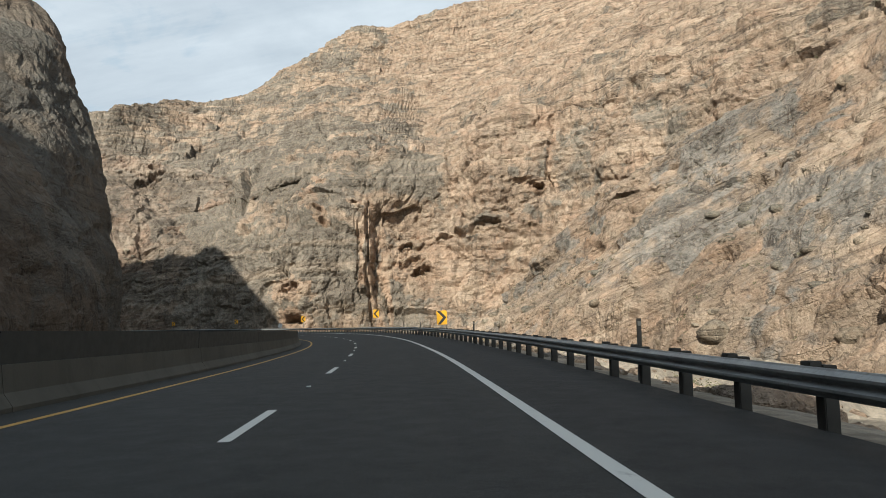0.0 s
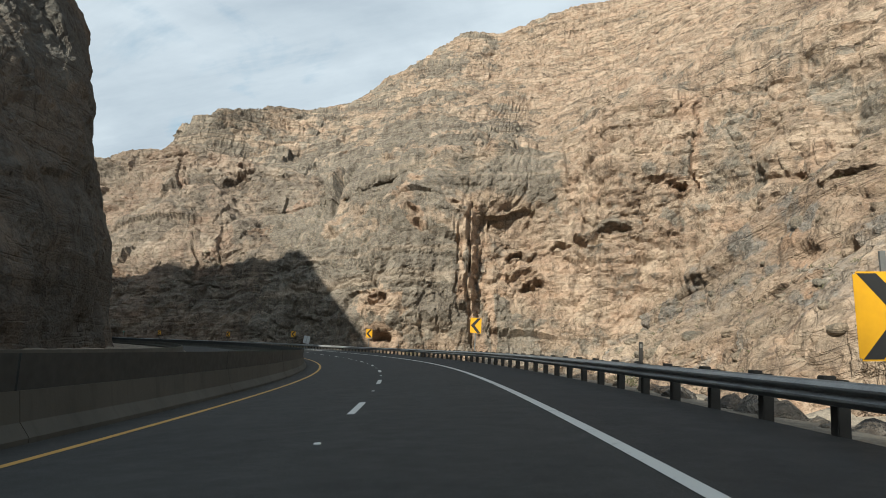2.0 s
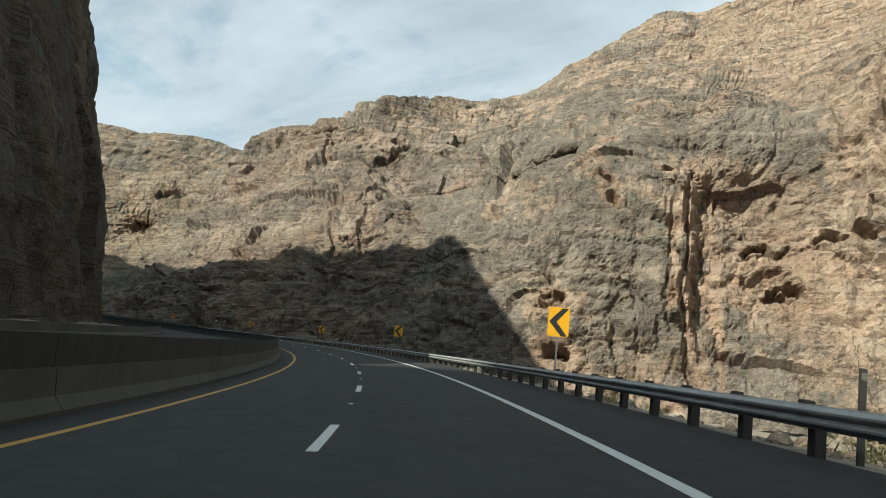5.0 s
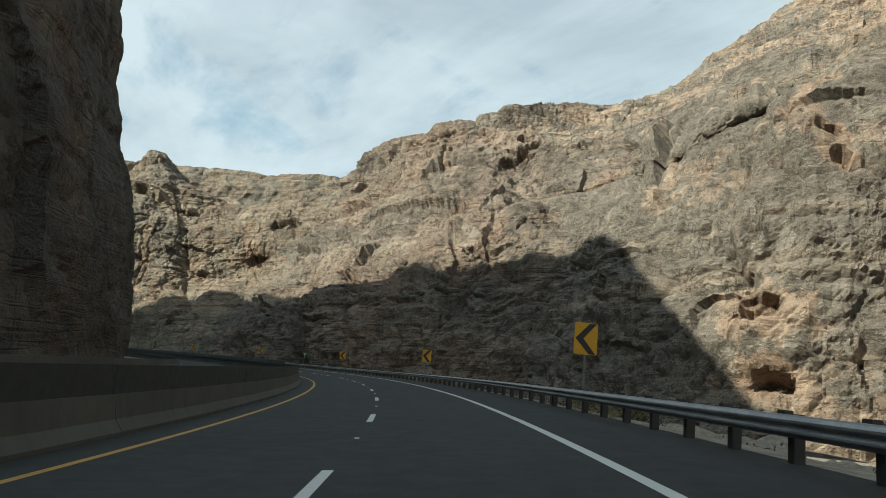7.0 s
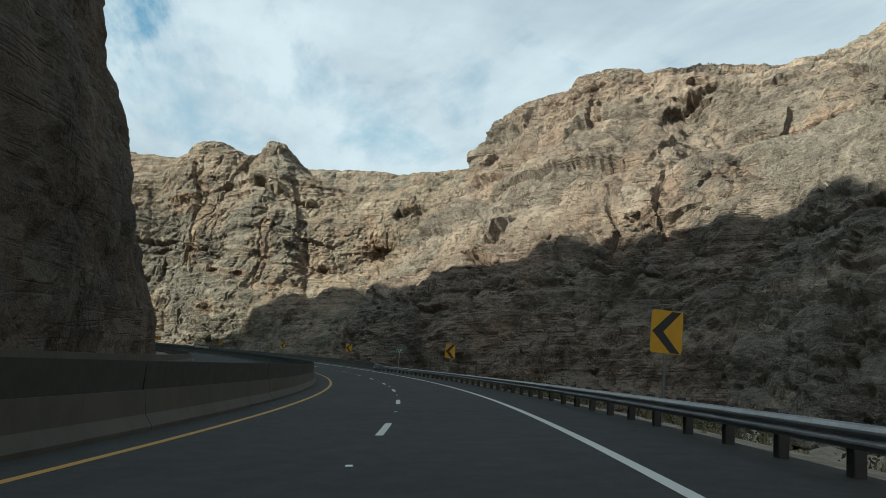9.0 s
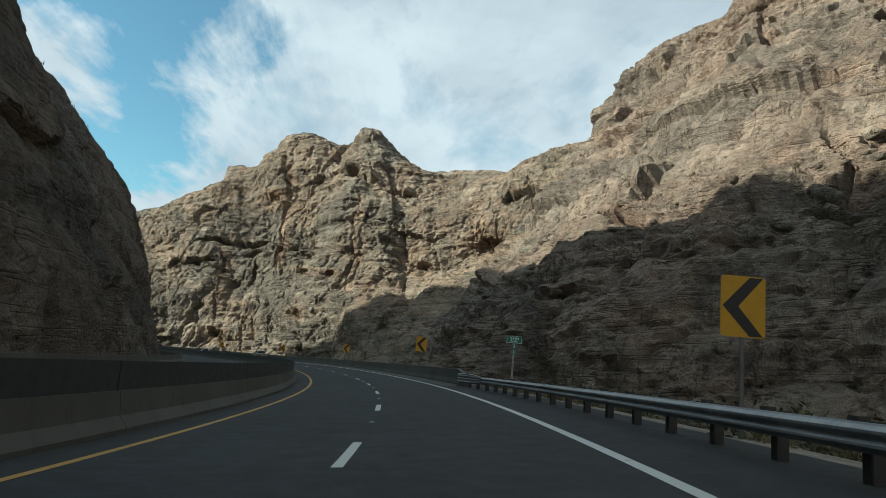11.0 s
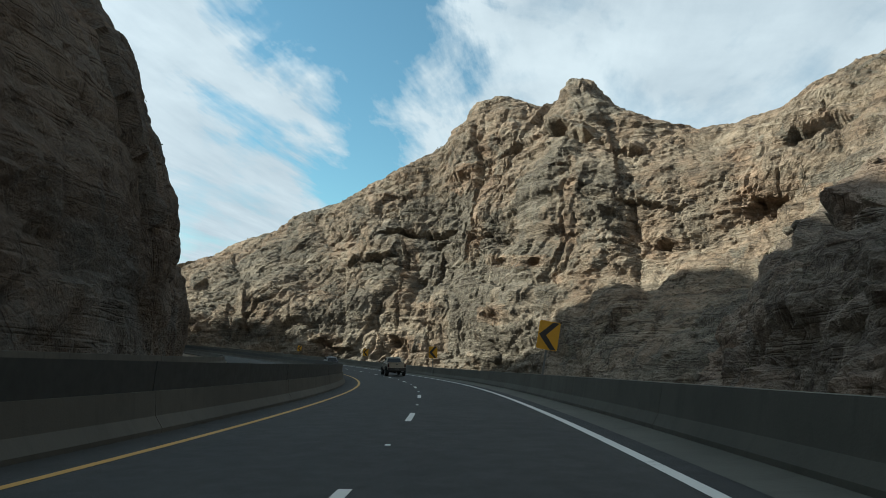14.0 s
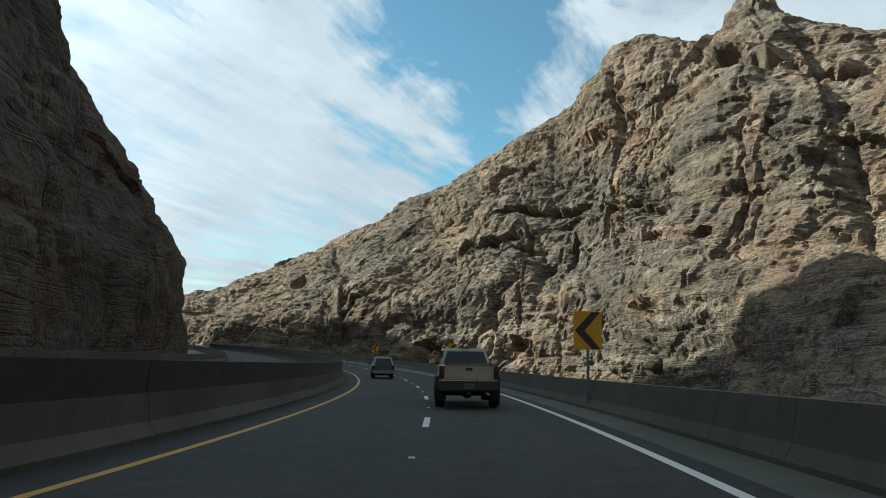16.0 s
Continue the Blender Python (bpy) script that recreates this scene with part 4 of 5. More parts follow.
# ---- small building helpers ----
def part(name, bm, material, parent=None, label="", smooth=False, m=None):
    me = bpy.data.meshes.new(name)
    bm.to_mesh(me)
    bm.free()
    me.materials.append(material)
    if smooth:
        for poly in me.polygons:
            poly.use_smooth = True
    ob = new(name, me)
    if parent is not None:
        ob.parent = parent
    if m is not None:
        ob.matrix_basis = m
    if label:
        ob["label"] = label
    return ob


def share(ob, name, parent, m):
    """Another object on the same mesh."""
    o = new(name, ob.data)
    o.parent = parent
    o.matrix_basis = m
    return o


def box(bm, x0, x1, y0, y1, z0, z1, bevel=0.0, m=None):
    made = bmesh.ops.create_cube(bm, size=1.0)["verts"]
    for v in made:
        v.co = Vector(((x0 + x1) / 2 + v.co.x * (x1 - x0), (y0 + y1) / 2 + v.co.y * (y1 - y0), (z0 + z1) / 2 + v.co.z * (z1 - z0)))
        if m is not None:
            v.co = m @ v.co
    if bevel:
        edges = list({e for v in made for e in v.link_edges})
        bmesh.ops.bevel(bm, geom=edges, offset=bevel, segments=2, affect="EDGES")


def boxed(*a, **k):
    bm = bmesh.new()
    box(bm, *a, **k)
    return bm


def tube(bm, r, z0, z1, seg=20, m=None, r2=None):
    made = bmesh.ops.create_cone(bm, cap_ends=True, segments=seg, radius1=r, radius2=r if r2 is None else r2, depth=z1 - z0)["verts"]
    for v in made:
        v.co.z += (z0 + z1) / 2
        if m is not None:
            v.co = m @ v.co


def plate(outline, y0, y1, bm=None):
    """An outline in x, z made into a plate between y0 and y1."""
    bm = bm or bmesh.new()
    a = [bm.verts.new((x, y0, z)) for x, z in outline]
    b = [bm.verts.new((x, y1, z)) for x, z in outline]
    bm.faces.new(a)
    bm.faces.new(list(reversed(b)))
    for i in range(len(a)):
        j = (i + 1) % len(a)
        bm.faces.new((a[j], a[i], b[i], b[j]))
    bmesh.ops.recalc_face_normals(bm, faces=bm.faces)
    return bm


def road_pose(s, lat, up=0.0, lean=True, turn=0.0):
    p = on_road(s, lat, up)
    bank = math.degrees(math.atan(0.09)) if lean is True else float(lean)
    return Matrix.Translation(p) @ pose(0, 0, 0, 0, 0, road_heading(s) + turn) @ pose(0, 0, 0, 0, -bank if lean else 0, 0)


def swept(name, s0, s1, step, profile, material, parent=None, label="", lat_of=None):
    """A closed profile (metres to the right, up) carried along the road, with end caps."""
    s = np.linspace(s0, s1, max(2, int(round((s1 - s0) / step)) + 1))
    pr = np.array(list(profile) + [profile[0]])
    base = np.zeros_like(s) if lat_of is None else lat_of(s)
    g = on_road(s[:, None], base[:, None] + pr[None, :, 0], 0)
    g[..., 2] += pr[None, :, 1]
    run = np.r_[0, np.cumsum(np.hypot(*np.diff(pr, axis=0).T))]
    uv = np.stack(np.broadcast_arrays(run[None, :], s[:, None]), -1)
    ob = grid_mesh(name, g, material, smooth=False, uv=uv, flip=True)
    bm = bmesh.new()
    bm.from_mesh(ob.data)
    bm.verts.ensure_lookup_table()
    n = len(pr)
    for row, rev in ((0, False), (len(s) - 1, True)):
        vs = [bm.verts[row * n + k] for k in range(n - 1)]
        bm.faces.new(vs[::-1] if rev else vs)
    bmesh.ops.remove_doubles(bm, verts=bm.verts, dist=0.0005)
    bmesh.ops.recalc_face_normals(bm, faces=bm.faces)
    bm.to_mesh(ob.data)
    bm.free()
    if parent is not None:
        ob.parent = parent
    if label:
        ob["label"] = label
    return ob


# ---- road markings ----
lane_line = tagged(new("lane_line"), "broken white lane line painted on dark asphalt", "road marking", kind="structure")
DASH_STEP, DASH_LENGTH, DASH_FIRST = 11.15, 2.9, 9.2
for k in range(-4, 45):
    c = DASH_FIRST + DASH_STEP * k if k < 29 else DASH_FIRST + DASH_STEP * 28 + 12.25 * (k - 28)
    ob = road_strip("dash", c - DASH_LENGTH / 2, c + DASH_LENGTH / 2, 0.75, [DASH - 0.075, DASH + 0.075], [0.007, 0.007], WHITE_PAINT)
    ob.parent = lane_line
    marker = part("lane_marker", boxed(-0.05, 0.05, -0.05, 0.05, 0.0, 0.018, bevel=0.008), SIGN_WHITE, lane_line, m=road_pose(c + DASH_STEP / 2, DASH, 0.002)) if k == -4 else share(marker, "lane_marker", lane_line, road_pose(c + DASH_STEP / 2, DASH, 0.002))

# ---- opposite carriageway behind the median barrier ----
road_strip("opposite_road", -150, 690, 3.0, [-18.2, -15, -11, -7.0], [0.12, 0.12, 0.12, 0.12], ASPHALT, label="asphalt of the opposite carriageway behind the median barrier")

# ---- median barrier: concrete units with a dark screen on top ----
JERSEY_L = [(0.0, -0.1), (0.0, 0.08), (-0.17, 0.32), (-0.235, 0.80), (-0.40, 0.80), (-0.465, 0.32), (-0.63, 0.08), (-0.63, -0.1)]
median = tagged(new("median_barrier"), "concrete median barrier with a dark glare screen along its top", "barrier")
UNIT = 12.2
for k in range(-8, 47):
    a = k * UNIT
    swept("barrier_unit", a + 0.012, a + UNIT - 0.012, 1.5, [(BARRIER_L + x, z) for x, z in JERSEY_L], CONCRETE, median)
    swept("screen_panel", a + 0.03, a + UNIT - 0.03, 1.5, [(BARRIER_L - 0.30 + x, z) for x, z in ((0, 0.79), (0, 1.38), (-0.04, 1.38), (-0.04, 0.79))], SCREEN, median, "dark screen panel")
outer = tagged(new("outer_barrier"), "concrete barrier along the far edge of the opposite carriageway", "barrier")
for k in range(-6, 40):
    a = k * 15.0
    swept("barrier_unit", a + 0.015, a + 14.985, 2.5, [(-18.4 + x, z + 0.1) for x, z in JERSEY_L], CONCRETE, outer)

# ---- right-hand concrete parapet ----
parapet = tagged(new("parapet"), "grey stained concrete parapet along the outside of the bend", "barrier")
JERSEY_R = [(0.0, -0.3), (0.0, 0.14), (0.10, 0.36), (0.16, 0.95), (0.36, 0.95), (0.42, 0.4), (0.42, -1.2)]
for k in range(30):
    a = RAIL_END + 2.2 + k * 9.15
    if k == 0:
        ramp = swept("end_ramp", RAIL_END, a - 0.01, 0.55, [(BARRIER_R + x, z) for x, z in JERSEY_R], CONCRETE_DARK, parapet, "sloped end of the parapet")
        for v in ramp.data.vertices:
            along = (Vector((v.co.x, v.co.y, 0)) - Vector((*on_road(RAIL_END, BARRIER_R)[:2], 0))).length / 2.2
            base = float(on_road(RAIL_END, BARRIER_R)[2])
            if v.co.z > base + 0.7:
                v.co.z -= 0.26 * max(0.0, 1.0 - along)
    swept("parapet_unit", a + 0.01, a + 9.14, 1.5, [(BARRIER_R + x, z) for x, z in JERSEY_R], CONCRETE_DARK, parapet)
road_strip("gutter", RAIL_END + 0.2, 570, 2.0, [2.85, 3.05, 3.4, BARRIER_R + 0.02], [0.004, 0.007, 0.02, 0.06], CONCRETE_DARK, label="dark stained concrete gutter along the parapet")

road_strip("expansion_joint", RAIL_END - 1.6, RAIL_END - 1.46, 0.07, [-6.0, -3.0, 0.0, 2.2], [0.009] * 4, CONCRETE, label="narrow pale expansion joint across the asphalt")

# ---- steel guardrail ----
W_FRONT = [(-0.008, 0.0), (-0.02, 0.03), (-0.083, 0.075), (-0.083, 0.105), (-0.012, 0.150), (-0.012, 0.170), (-0.083, 0.215), (-0.083, 0.245), (-0.02, 0.29), (-0.008, 0.312)]
W_BEAM = W_FRONT + [(x + 0.012, z) for x, z in reversed(W_FRONT)]
rail = tagged(new("guardrail"), "weathered steel W-beam guardrail on square posts beside the shoulder", "guardrail")
for k in range(-6, 41):
    a = -8.0 + k * 7.62
    b = min(a + 7.66, RAIL_END - 5.0)
    if b - a > 0.5:
        swept("rail_beam", a, b, 1.9, [(x, z + 0.30) for x, z in W_BEAM], STEEL, rail, lat_of=rail_lat)
THREE_FRONT = [(-0.008, 0.0)] + [(x, z + k * 0.155) for k in range(3) for x, z in ((-0.02, 0.03), (-0.083, 0.075), (-0.083, 0.105), (-0.012, 0.150))] + [(-0.083, 0.505), (-0.02, 0.52)]
THREE_BEAM = THREE_FRONT + [(x + 0.012, z) for x, z in reversed(THREE_FRONT)]
flare = swept("transition_beam", RAIL_END - 5.04, RAIL_END + 0.35, 0.6, [(x - 0.012, z + 0.20) for x, z in THREE_BEAM], STEEL, rail, "deeper three-wave beam lapped onto the concrete", lat_of=rail_lat)
for v in flare.data.vertices:
    p0 = on_road(RAIL_END - 5.04, 3.9)
    gone = math.hypot(v.co.x - p0[0], v.co.y - p0[1]) / 2.2
    if gone < 1.0:
        middle = float(p0[2]) + 0.45
        v.co.z = middle + (v.co.z - middle) * (0.62 + 0.38 * gone)
post0 = block0 = bolt0 = None
s_post = -44.0
while s_post < RAIL_END - 0.5:
    lat = float(rail_lat(s_post))
    mp_ = road_pose(s_post, lat, 0.0, lean=False)
    mb_ = road_pose(s_post, lat, 0.0, lean=False)
    if post0 is None:
        post0 = part("post", boxed(-0.0, 0.17, -0.09, 0.09, -0.9, 0.62, bevel=0.012), POST_WOOD, rail, "dark timber post", m=mp_ @ pose(0.17, 0, 0))
        block0 = part("blockout", boxed(0.012, 0.165, -0.09, 0.09, 0.30, 0.665, bevel=0.01), POST_WOOD, rail, m=mb_)
        bolt = bmesh.new()
        tube(bolt, 0.022, -0.02, 0.0, 8, m=pose(-0.018, 0, 0.485, 0, 90, 0))
        bolt0 = part("bolt", bolt, STEEL, rail, m=mb_)
    else:
        share(post0, "post", rail, mp_ @ pose(0.17, 0, 0))
        share(block0, "blockout", rail, mb_)
        share(bolt0, "bolt", rail, mb_)
    s_post += 1.905


# ---- signs ----
def chevron_sign(s, lat, centre, right=False, lean=0.0):
    """A chevron alignment sign on a channel post, facing the traffic that comes."""
    m = road_pose(s, lat, 0.0, lean=False)
    top = on_road(s, lat)
    foot = ground_height(top) - 0.25
    sign = tagged(new("chevron_sign"), ("tilted yellow sign with a black chevron arrow on a post" if right else "yellow road sign with a black chevron arrow on a steel post"), "road sign", "chevron signs along the bend")
    sign.matrix_basis = m @ pose(0, 0, 0, 0, lean, 0)
    zc = on_road(s, 0)[2] + centre - top[2]
    bm = plate([(-0.455, zc - 0.61), (0.455, zc - 0.61), (0.455, zc + 0.61), (-0.455, zc + 0.61)], -0.002, 0.002)
    bmesh.ops.bevel(bm, geom=[e for e in bm.edges if abs(e.verts[0].co.y - e.verts[1].co.y) > 0.001], offset=0.04, segments=3, affect="EDGES")
    part("panel", bm, SIGN_YELLOW, sign, "yellow panel")
    f = -1 if right else 1
    pts = [(0.13, 0.585), (-0.425, 0.0), (0.13, -0.585), (0.41, -0.585), (-0.10, 0.0), (0.41, 0.585)]
    out = [(f * x * 0.98, zc + z) for x, z in pts]
    part("chevron", plate(out, -0.0065, -0.0035), SIGN_BLACK, sign, "black chevron")
    part("backing", plate([(-0.44, zc - 0.59), (0.44, zc - 0.59), (0.44, zc + 0.59), (-0.44, zc + 0.59)], 0.0035, 0.006), SIGN_BACK, sign)
    bm = bmesh.new()
    top_z = zc + (0.9 if right else 0.6)
    low = foot - top[2]
    for x0, x1, y0, y1 in ((-0.04, 0.04, 0.008, 0.014), (-0.04, -0.034, 0.014, 0.045), (0.034, 0.04, 0.014, 0.045)):
        box(bm, x0, x1, y0, y1, low, top_z)
    part("post", bm, POST_STEEL, sign, "galvanised channel post")
    for z in (zc + 0.4, zc - 0.4):
        bm = bmesh.new()
        tube(bm, 0.013, -0.012, -0.002, 8, m=pose(0, 0, z, 90, 0, 0))
        part("bolt", bm, STEEL, sign)
    return sign


def ground_height(p):
    hit, place, *_ = scene.ray_cast(bpy.context.evaluated_depsgraph_get(), Vector((float(p[0]), float(p[1]), float(p[2]) + 0.05)), Vector((0, 0, -1)))
    return place.z if hit else float(p[2]) - 1.0


bpy.context.view_layer.update()
for s, lat, centre, right, lean in ((59.3, 6.4, 1.95, True, -3.0), (104.5, 7.2, 3.25, False, 0.5), (150.0, 6.6, 3.1, False, -1.0), (195.0, 6.4, 3.0, False, 0.5), (237.0, 6.1, 2.85, False, 1.0),
                                   (280.0, 5.9, 2.9, False, 0.0), (323.9, 3.78, 3.08, False, 2.0), (369.6, 3.74, 2.98, False, 5.0), (412.2, 3.70, 2.8, False, -4.0), (456.0, 4.02, 2.75, False, 1.0), (500.0, 4.02, 2.75, False, 0.0)):
    chevron_sign(s, lat, centre, right, lean)


def median_sign(s, lat):
    """A small sign for the other carriageway, seen from its back, on a post bolted to the median barrier."""
    sign = tagged(new("road_sign"), "bare aluminium back of a leaning sign on the median barrier", "road sign")
    sign.matrix_basis = road_pose(s, lat, 0.79, lean=False, turn=-14.0) @ pose(0, 0, 0, 0, 9, 0)
    bm = plate([(-0.29, 1.06), (0.29, 1.06), (0.29, 1.74), (-0.29, 1.74)], 0.02, 0.024)
    bmesh.ops.bevel(bm, geom=[e for e in bm.edges if abs(e.verts[0].co.y - e.verts[1].co.y) > 0.001], offset=0.04, segments=3, affect="EDGES")
    part("panel", bm, SIGN_BACK, sign, "bare aluminium panel")
    part("post", boxed(-0.025, 0.025, -0.02, 0.018, 0.0, 1.72, bevel=0.004), STEEL, sign, "square steel post")
    part("foot_plate", boxed(-0.06, 0.06, -0.03, 0.03, 0.0, 0.03, bevel=0.004), STEEL, sign)
    for z in (1.2, 1.6):
        part("clamp", boxed(-0.06, 0.06, -0.024, 0.019, z, z + 0.04, bevel=0.004), STEEL, sign)


median_sign(114.2, -6.215)


def lettering(name, body, size, material, parent, m, label=""):
    cu = bpy.data.curves.new(name, "FONT")
    cu.body = body
    cu.size = size
    cu.align_x, cu.align_y = "CENTER", "CENTER"
    cu.extrude = 0.0015
    tmp = bpy.data.objects.new(name, cu)
    scene.collection.objects.link(tmp)
    dg = bpy.context.evaluated_depsgraph_get()
    me = bpy.data.meshes.new_from_object(tmp.evaluated_get(dg))
    bpy.data.objects.remove(tmp)
    me.materials.clear()
    me.materials.append(material)
    ob = new(name, me)
    ob.parent = parent
    ob.matrix_basis = m
    if label:
        ob["label"] = label
    return ob


def river_sign(s, lat, centre):
    top = on_road(s, lat)
    low = ground_height(top) - 0.25 - top[2]
    sign = tagged(new("river_sign"), "small green name sign with white letters on a steel post", "road sign")
    sign.matrix_basis = road_pose(s, lat, 0.0, lean=False)
    z = on_road(s, 0)[2] + centre - top[2]
    bm = plate([(-0.38, z - 0.17), (0.38, z - 0.17), (0.38, z + 0.17), (-0.38, z + 0.17)], -0.002, 0.002)
    part("border_panel", bm, SIGN_WHITE, sign, "white border")
    part("panel", plate([(-0.365, z - 0.155), (0.365, z - 0.155), (0.365, z + 0.155), (-0.365, z + 0.155)], -0.0055, -0.0035), SIGN_GREEN, sign, "green panel")
    lettering("lettering", "Virgin", 0.185, SIGN_WHITE, sign, pose(0, -0.0075, z + 0.07, 90, 0, 0), "white lettering")
    lettering("lettering", "River", 0.185, SIGN_WHITE, sign, pose(0, -0.0075, z - 0.075, 90, 0, 0), "white lettering")
    part("number_strip", plate([(-0.065, z - 0.72), (0.065, z - 0.72), (0.065, z - 0.19), (-0.065, z - 0.19)], -0.002, 0.002), SIGN_GREEN, sign, "green number strip")
    lettering("lettering", "3", 0.22, SIGN_WHITE, sign, pose(0, -0.004, z - 0.33, 90, 0, 0), "white number")
    lettering("lettering", "2", 0.22, SIGN_WHITE, sign, pose(0, -0.004, z - 0.60, 90, 0, 0), "white number")
    part("post", boxed(-0.045, 0.045, 0.006, 0.05, low, z + 0.15, bevel=0.005), STEEL, sign, "steel post")


river_sign(300.2, 5.2, 2.92)


def marker_post(s, lat, height):
    top = on_road(s, lat)
    low = ground_height(top) - 0.2 - top[2]
    ob = tagged(new("marker_post"), "slim dark roadside marker post behind the guardrail", "post", "marker posts")
    ob.matrix_basis = road_pose(s, lat, 0.0, lean=False)
    part("shaft", boxed(-0.05, 0.05, -0.02, 0.02, low, height, bevel=0.006), POST_WOOD, ob)
    part("reflector", boxed(-0.035, 0.035, -0.026, -0.0205, height - 0.16, height - 0.06, bevel=0.002), REFLECTOR, ob, "small dusty reflector")


for s, lat, h in ((14.5, 5.75, 1.15), (41.0, 5.75, 1.1), (68.0, 5.75, 1.1), (131.0, 5.75, 1.1), (196.5, 5.6, 1.0)):
    marker_post(s, lat, h)


# ---- vehicles ----
def car_paint(name, col, rough=0.32):
    m = Nodes(name)
    p = m.coords()
    dust = m.noise(p, 1.2, 5, 0.65)
    c = m.mix(m.ramp(dust, (0.42, 0), (0.75, 0.35)), col, (0.30, 0.26, 0.21))
    return m.done(c, m.ramp(dust, (0.3, rough), (0.7, rough + 0.25)), metal=0.25)


def glass_material():
    m = Nodes("tinted_window_glass")
    m.bsdf.inputs["Base Color"].default_value = (0.012, 0.014, 0.016, 1)
    m.bsdf.inputs["Roughness"].default_value = 0.06
    m.bsdf.inputs["Specular IOR Level"].default_value = 0.3
    return m.mat


PAINT_PEWTER = car_paint("pewter_car_paint", (0.27, 0.25, 0.20))
PAINT_DARK = car_paint("dark_blue_car_paint", (0.035, 0.045, 0.06))
PAINT_PALE = car_paint("pale_car_paint", (0.16, 0.17, 0.18))
GLASS = glass_material()
RUBBER = plain_material("tyre_rubber", (0.015, 0.015, 0.015), 0.85)
PLASTIC = plain_material("black_plastic", (0.02, 0.02, 0.02), 0.6)
CHROME = metal_material("dull_chrome", (0.55, 0.55, 0.54), (0.62, 0.62, 0.6), 0.25, 0.9)
LAMP_RED = plain_material("red_lamp_lens", (0.035, 0.008, 0.008), 0.25)
RIM = metal_material("wheel_rim_alloy", (0.35, 0.35, 0.35), (0.45, 0.45, 0.44), 0.35, 0.8)
PLATE_PALE = plain_material("pale_plate", (0.10, 0.10, 0.095), 0.5)


def shell(sections, bevel=0.05):
    """A closed body from cross-sections along y: (y, half width low, half width high, z low, z high, inset of the roof edge)."""
    bm = bmesh.new()
    rings = []
    for y, w0, w1, z0, z1 in sections:
        zm = z0 + 0.55 * (z1 - z0)
        ring = [(-w0 * 0.94, z0), (-w0, z0 + 0.12 * (z1 - z0)), (-w0, zm), (-w1, z1 - 0.06), (-w1 * 0.9, z1), (w1 * 0.9, z1), (w1, z1 - 0.06), (w0, zm), (w0, z0 + 0.12 * (z1 - z0)), (w0 * 0.94, z0)]
        rings.append([bm.verts.new((x, y, z)) for x, z in ring])
    for a, b in zip(rings, rings[1:]):
        for i in range(10):
            j = (i + 1) % 10
            bm.faces.new((a[i], a[j], b[j], b[i]))
    bm.faces.new(rings[0][::-1])
    bm.faces.new(rings[-1])
    bmesh.ops.recalc_face_normals(bm, faces=bm.faces)
    bmesh.ops.bevel(bm, geom=[e for e in bm.edges if e.calc_face_angle(0) > 0.5], offset=bevel, segments=2, affect="EDGES")
    return bm


def wheel(parent, x, y, r, w):
    bm = bmesh.new()
    prof = [(0.62 * r, -w / 2), (0.93 * r, -w / 2), (r, -w * 0.36), (r, w * 0.36), (0.93 * r, w / 2), (0.62 * r, w / 2)]
    seg = 32
    rows = []
    for k in range(seg):
        a = 2 * math.pi * k / seg
        rows.append([bm.verts.new((px, math.sin(a) * pr, math.cos(a) * pr)) for pr, px in prof])
    for k in range(seg):
        a, b = rows[k], rows[(k + 1) % seg]
        for i in range(len(prof)):
            j = (i + 1) % len(prof)
            bm.faces.new((a[i], a[j], b[j], b[i]))
    bmesh.ops.recalc_face_normals(bm, faces=bm.faces)
    wh = new("wheel")
    wh.parent = parent
    wh.matrix_basis = pose(x, y, r)
    part("tyre", bm, RUBBER, wh, smooth=True)
    bm = bmesh.new()
    tube(bm, 0.63 * r, -w * 0.3, w * 0.3, 28, m=pose(0, 0, 0, 0, 90, 0))
    for k in range(6):
        box(bm, -w * 0.36, w * 0.36, -0.03, 0.03, 0.05, 0.58 * r, m=pose(0, 0, 0, 60 * k, 0, 0))
    part("rim", bm, RIM, wh)
    return wh


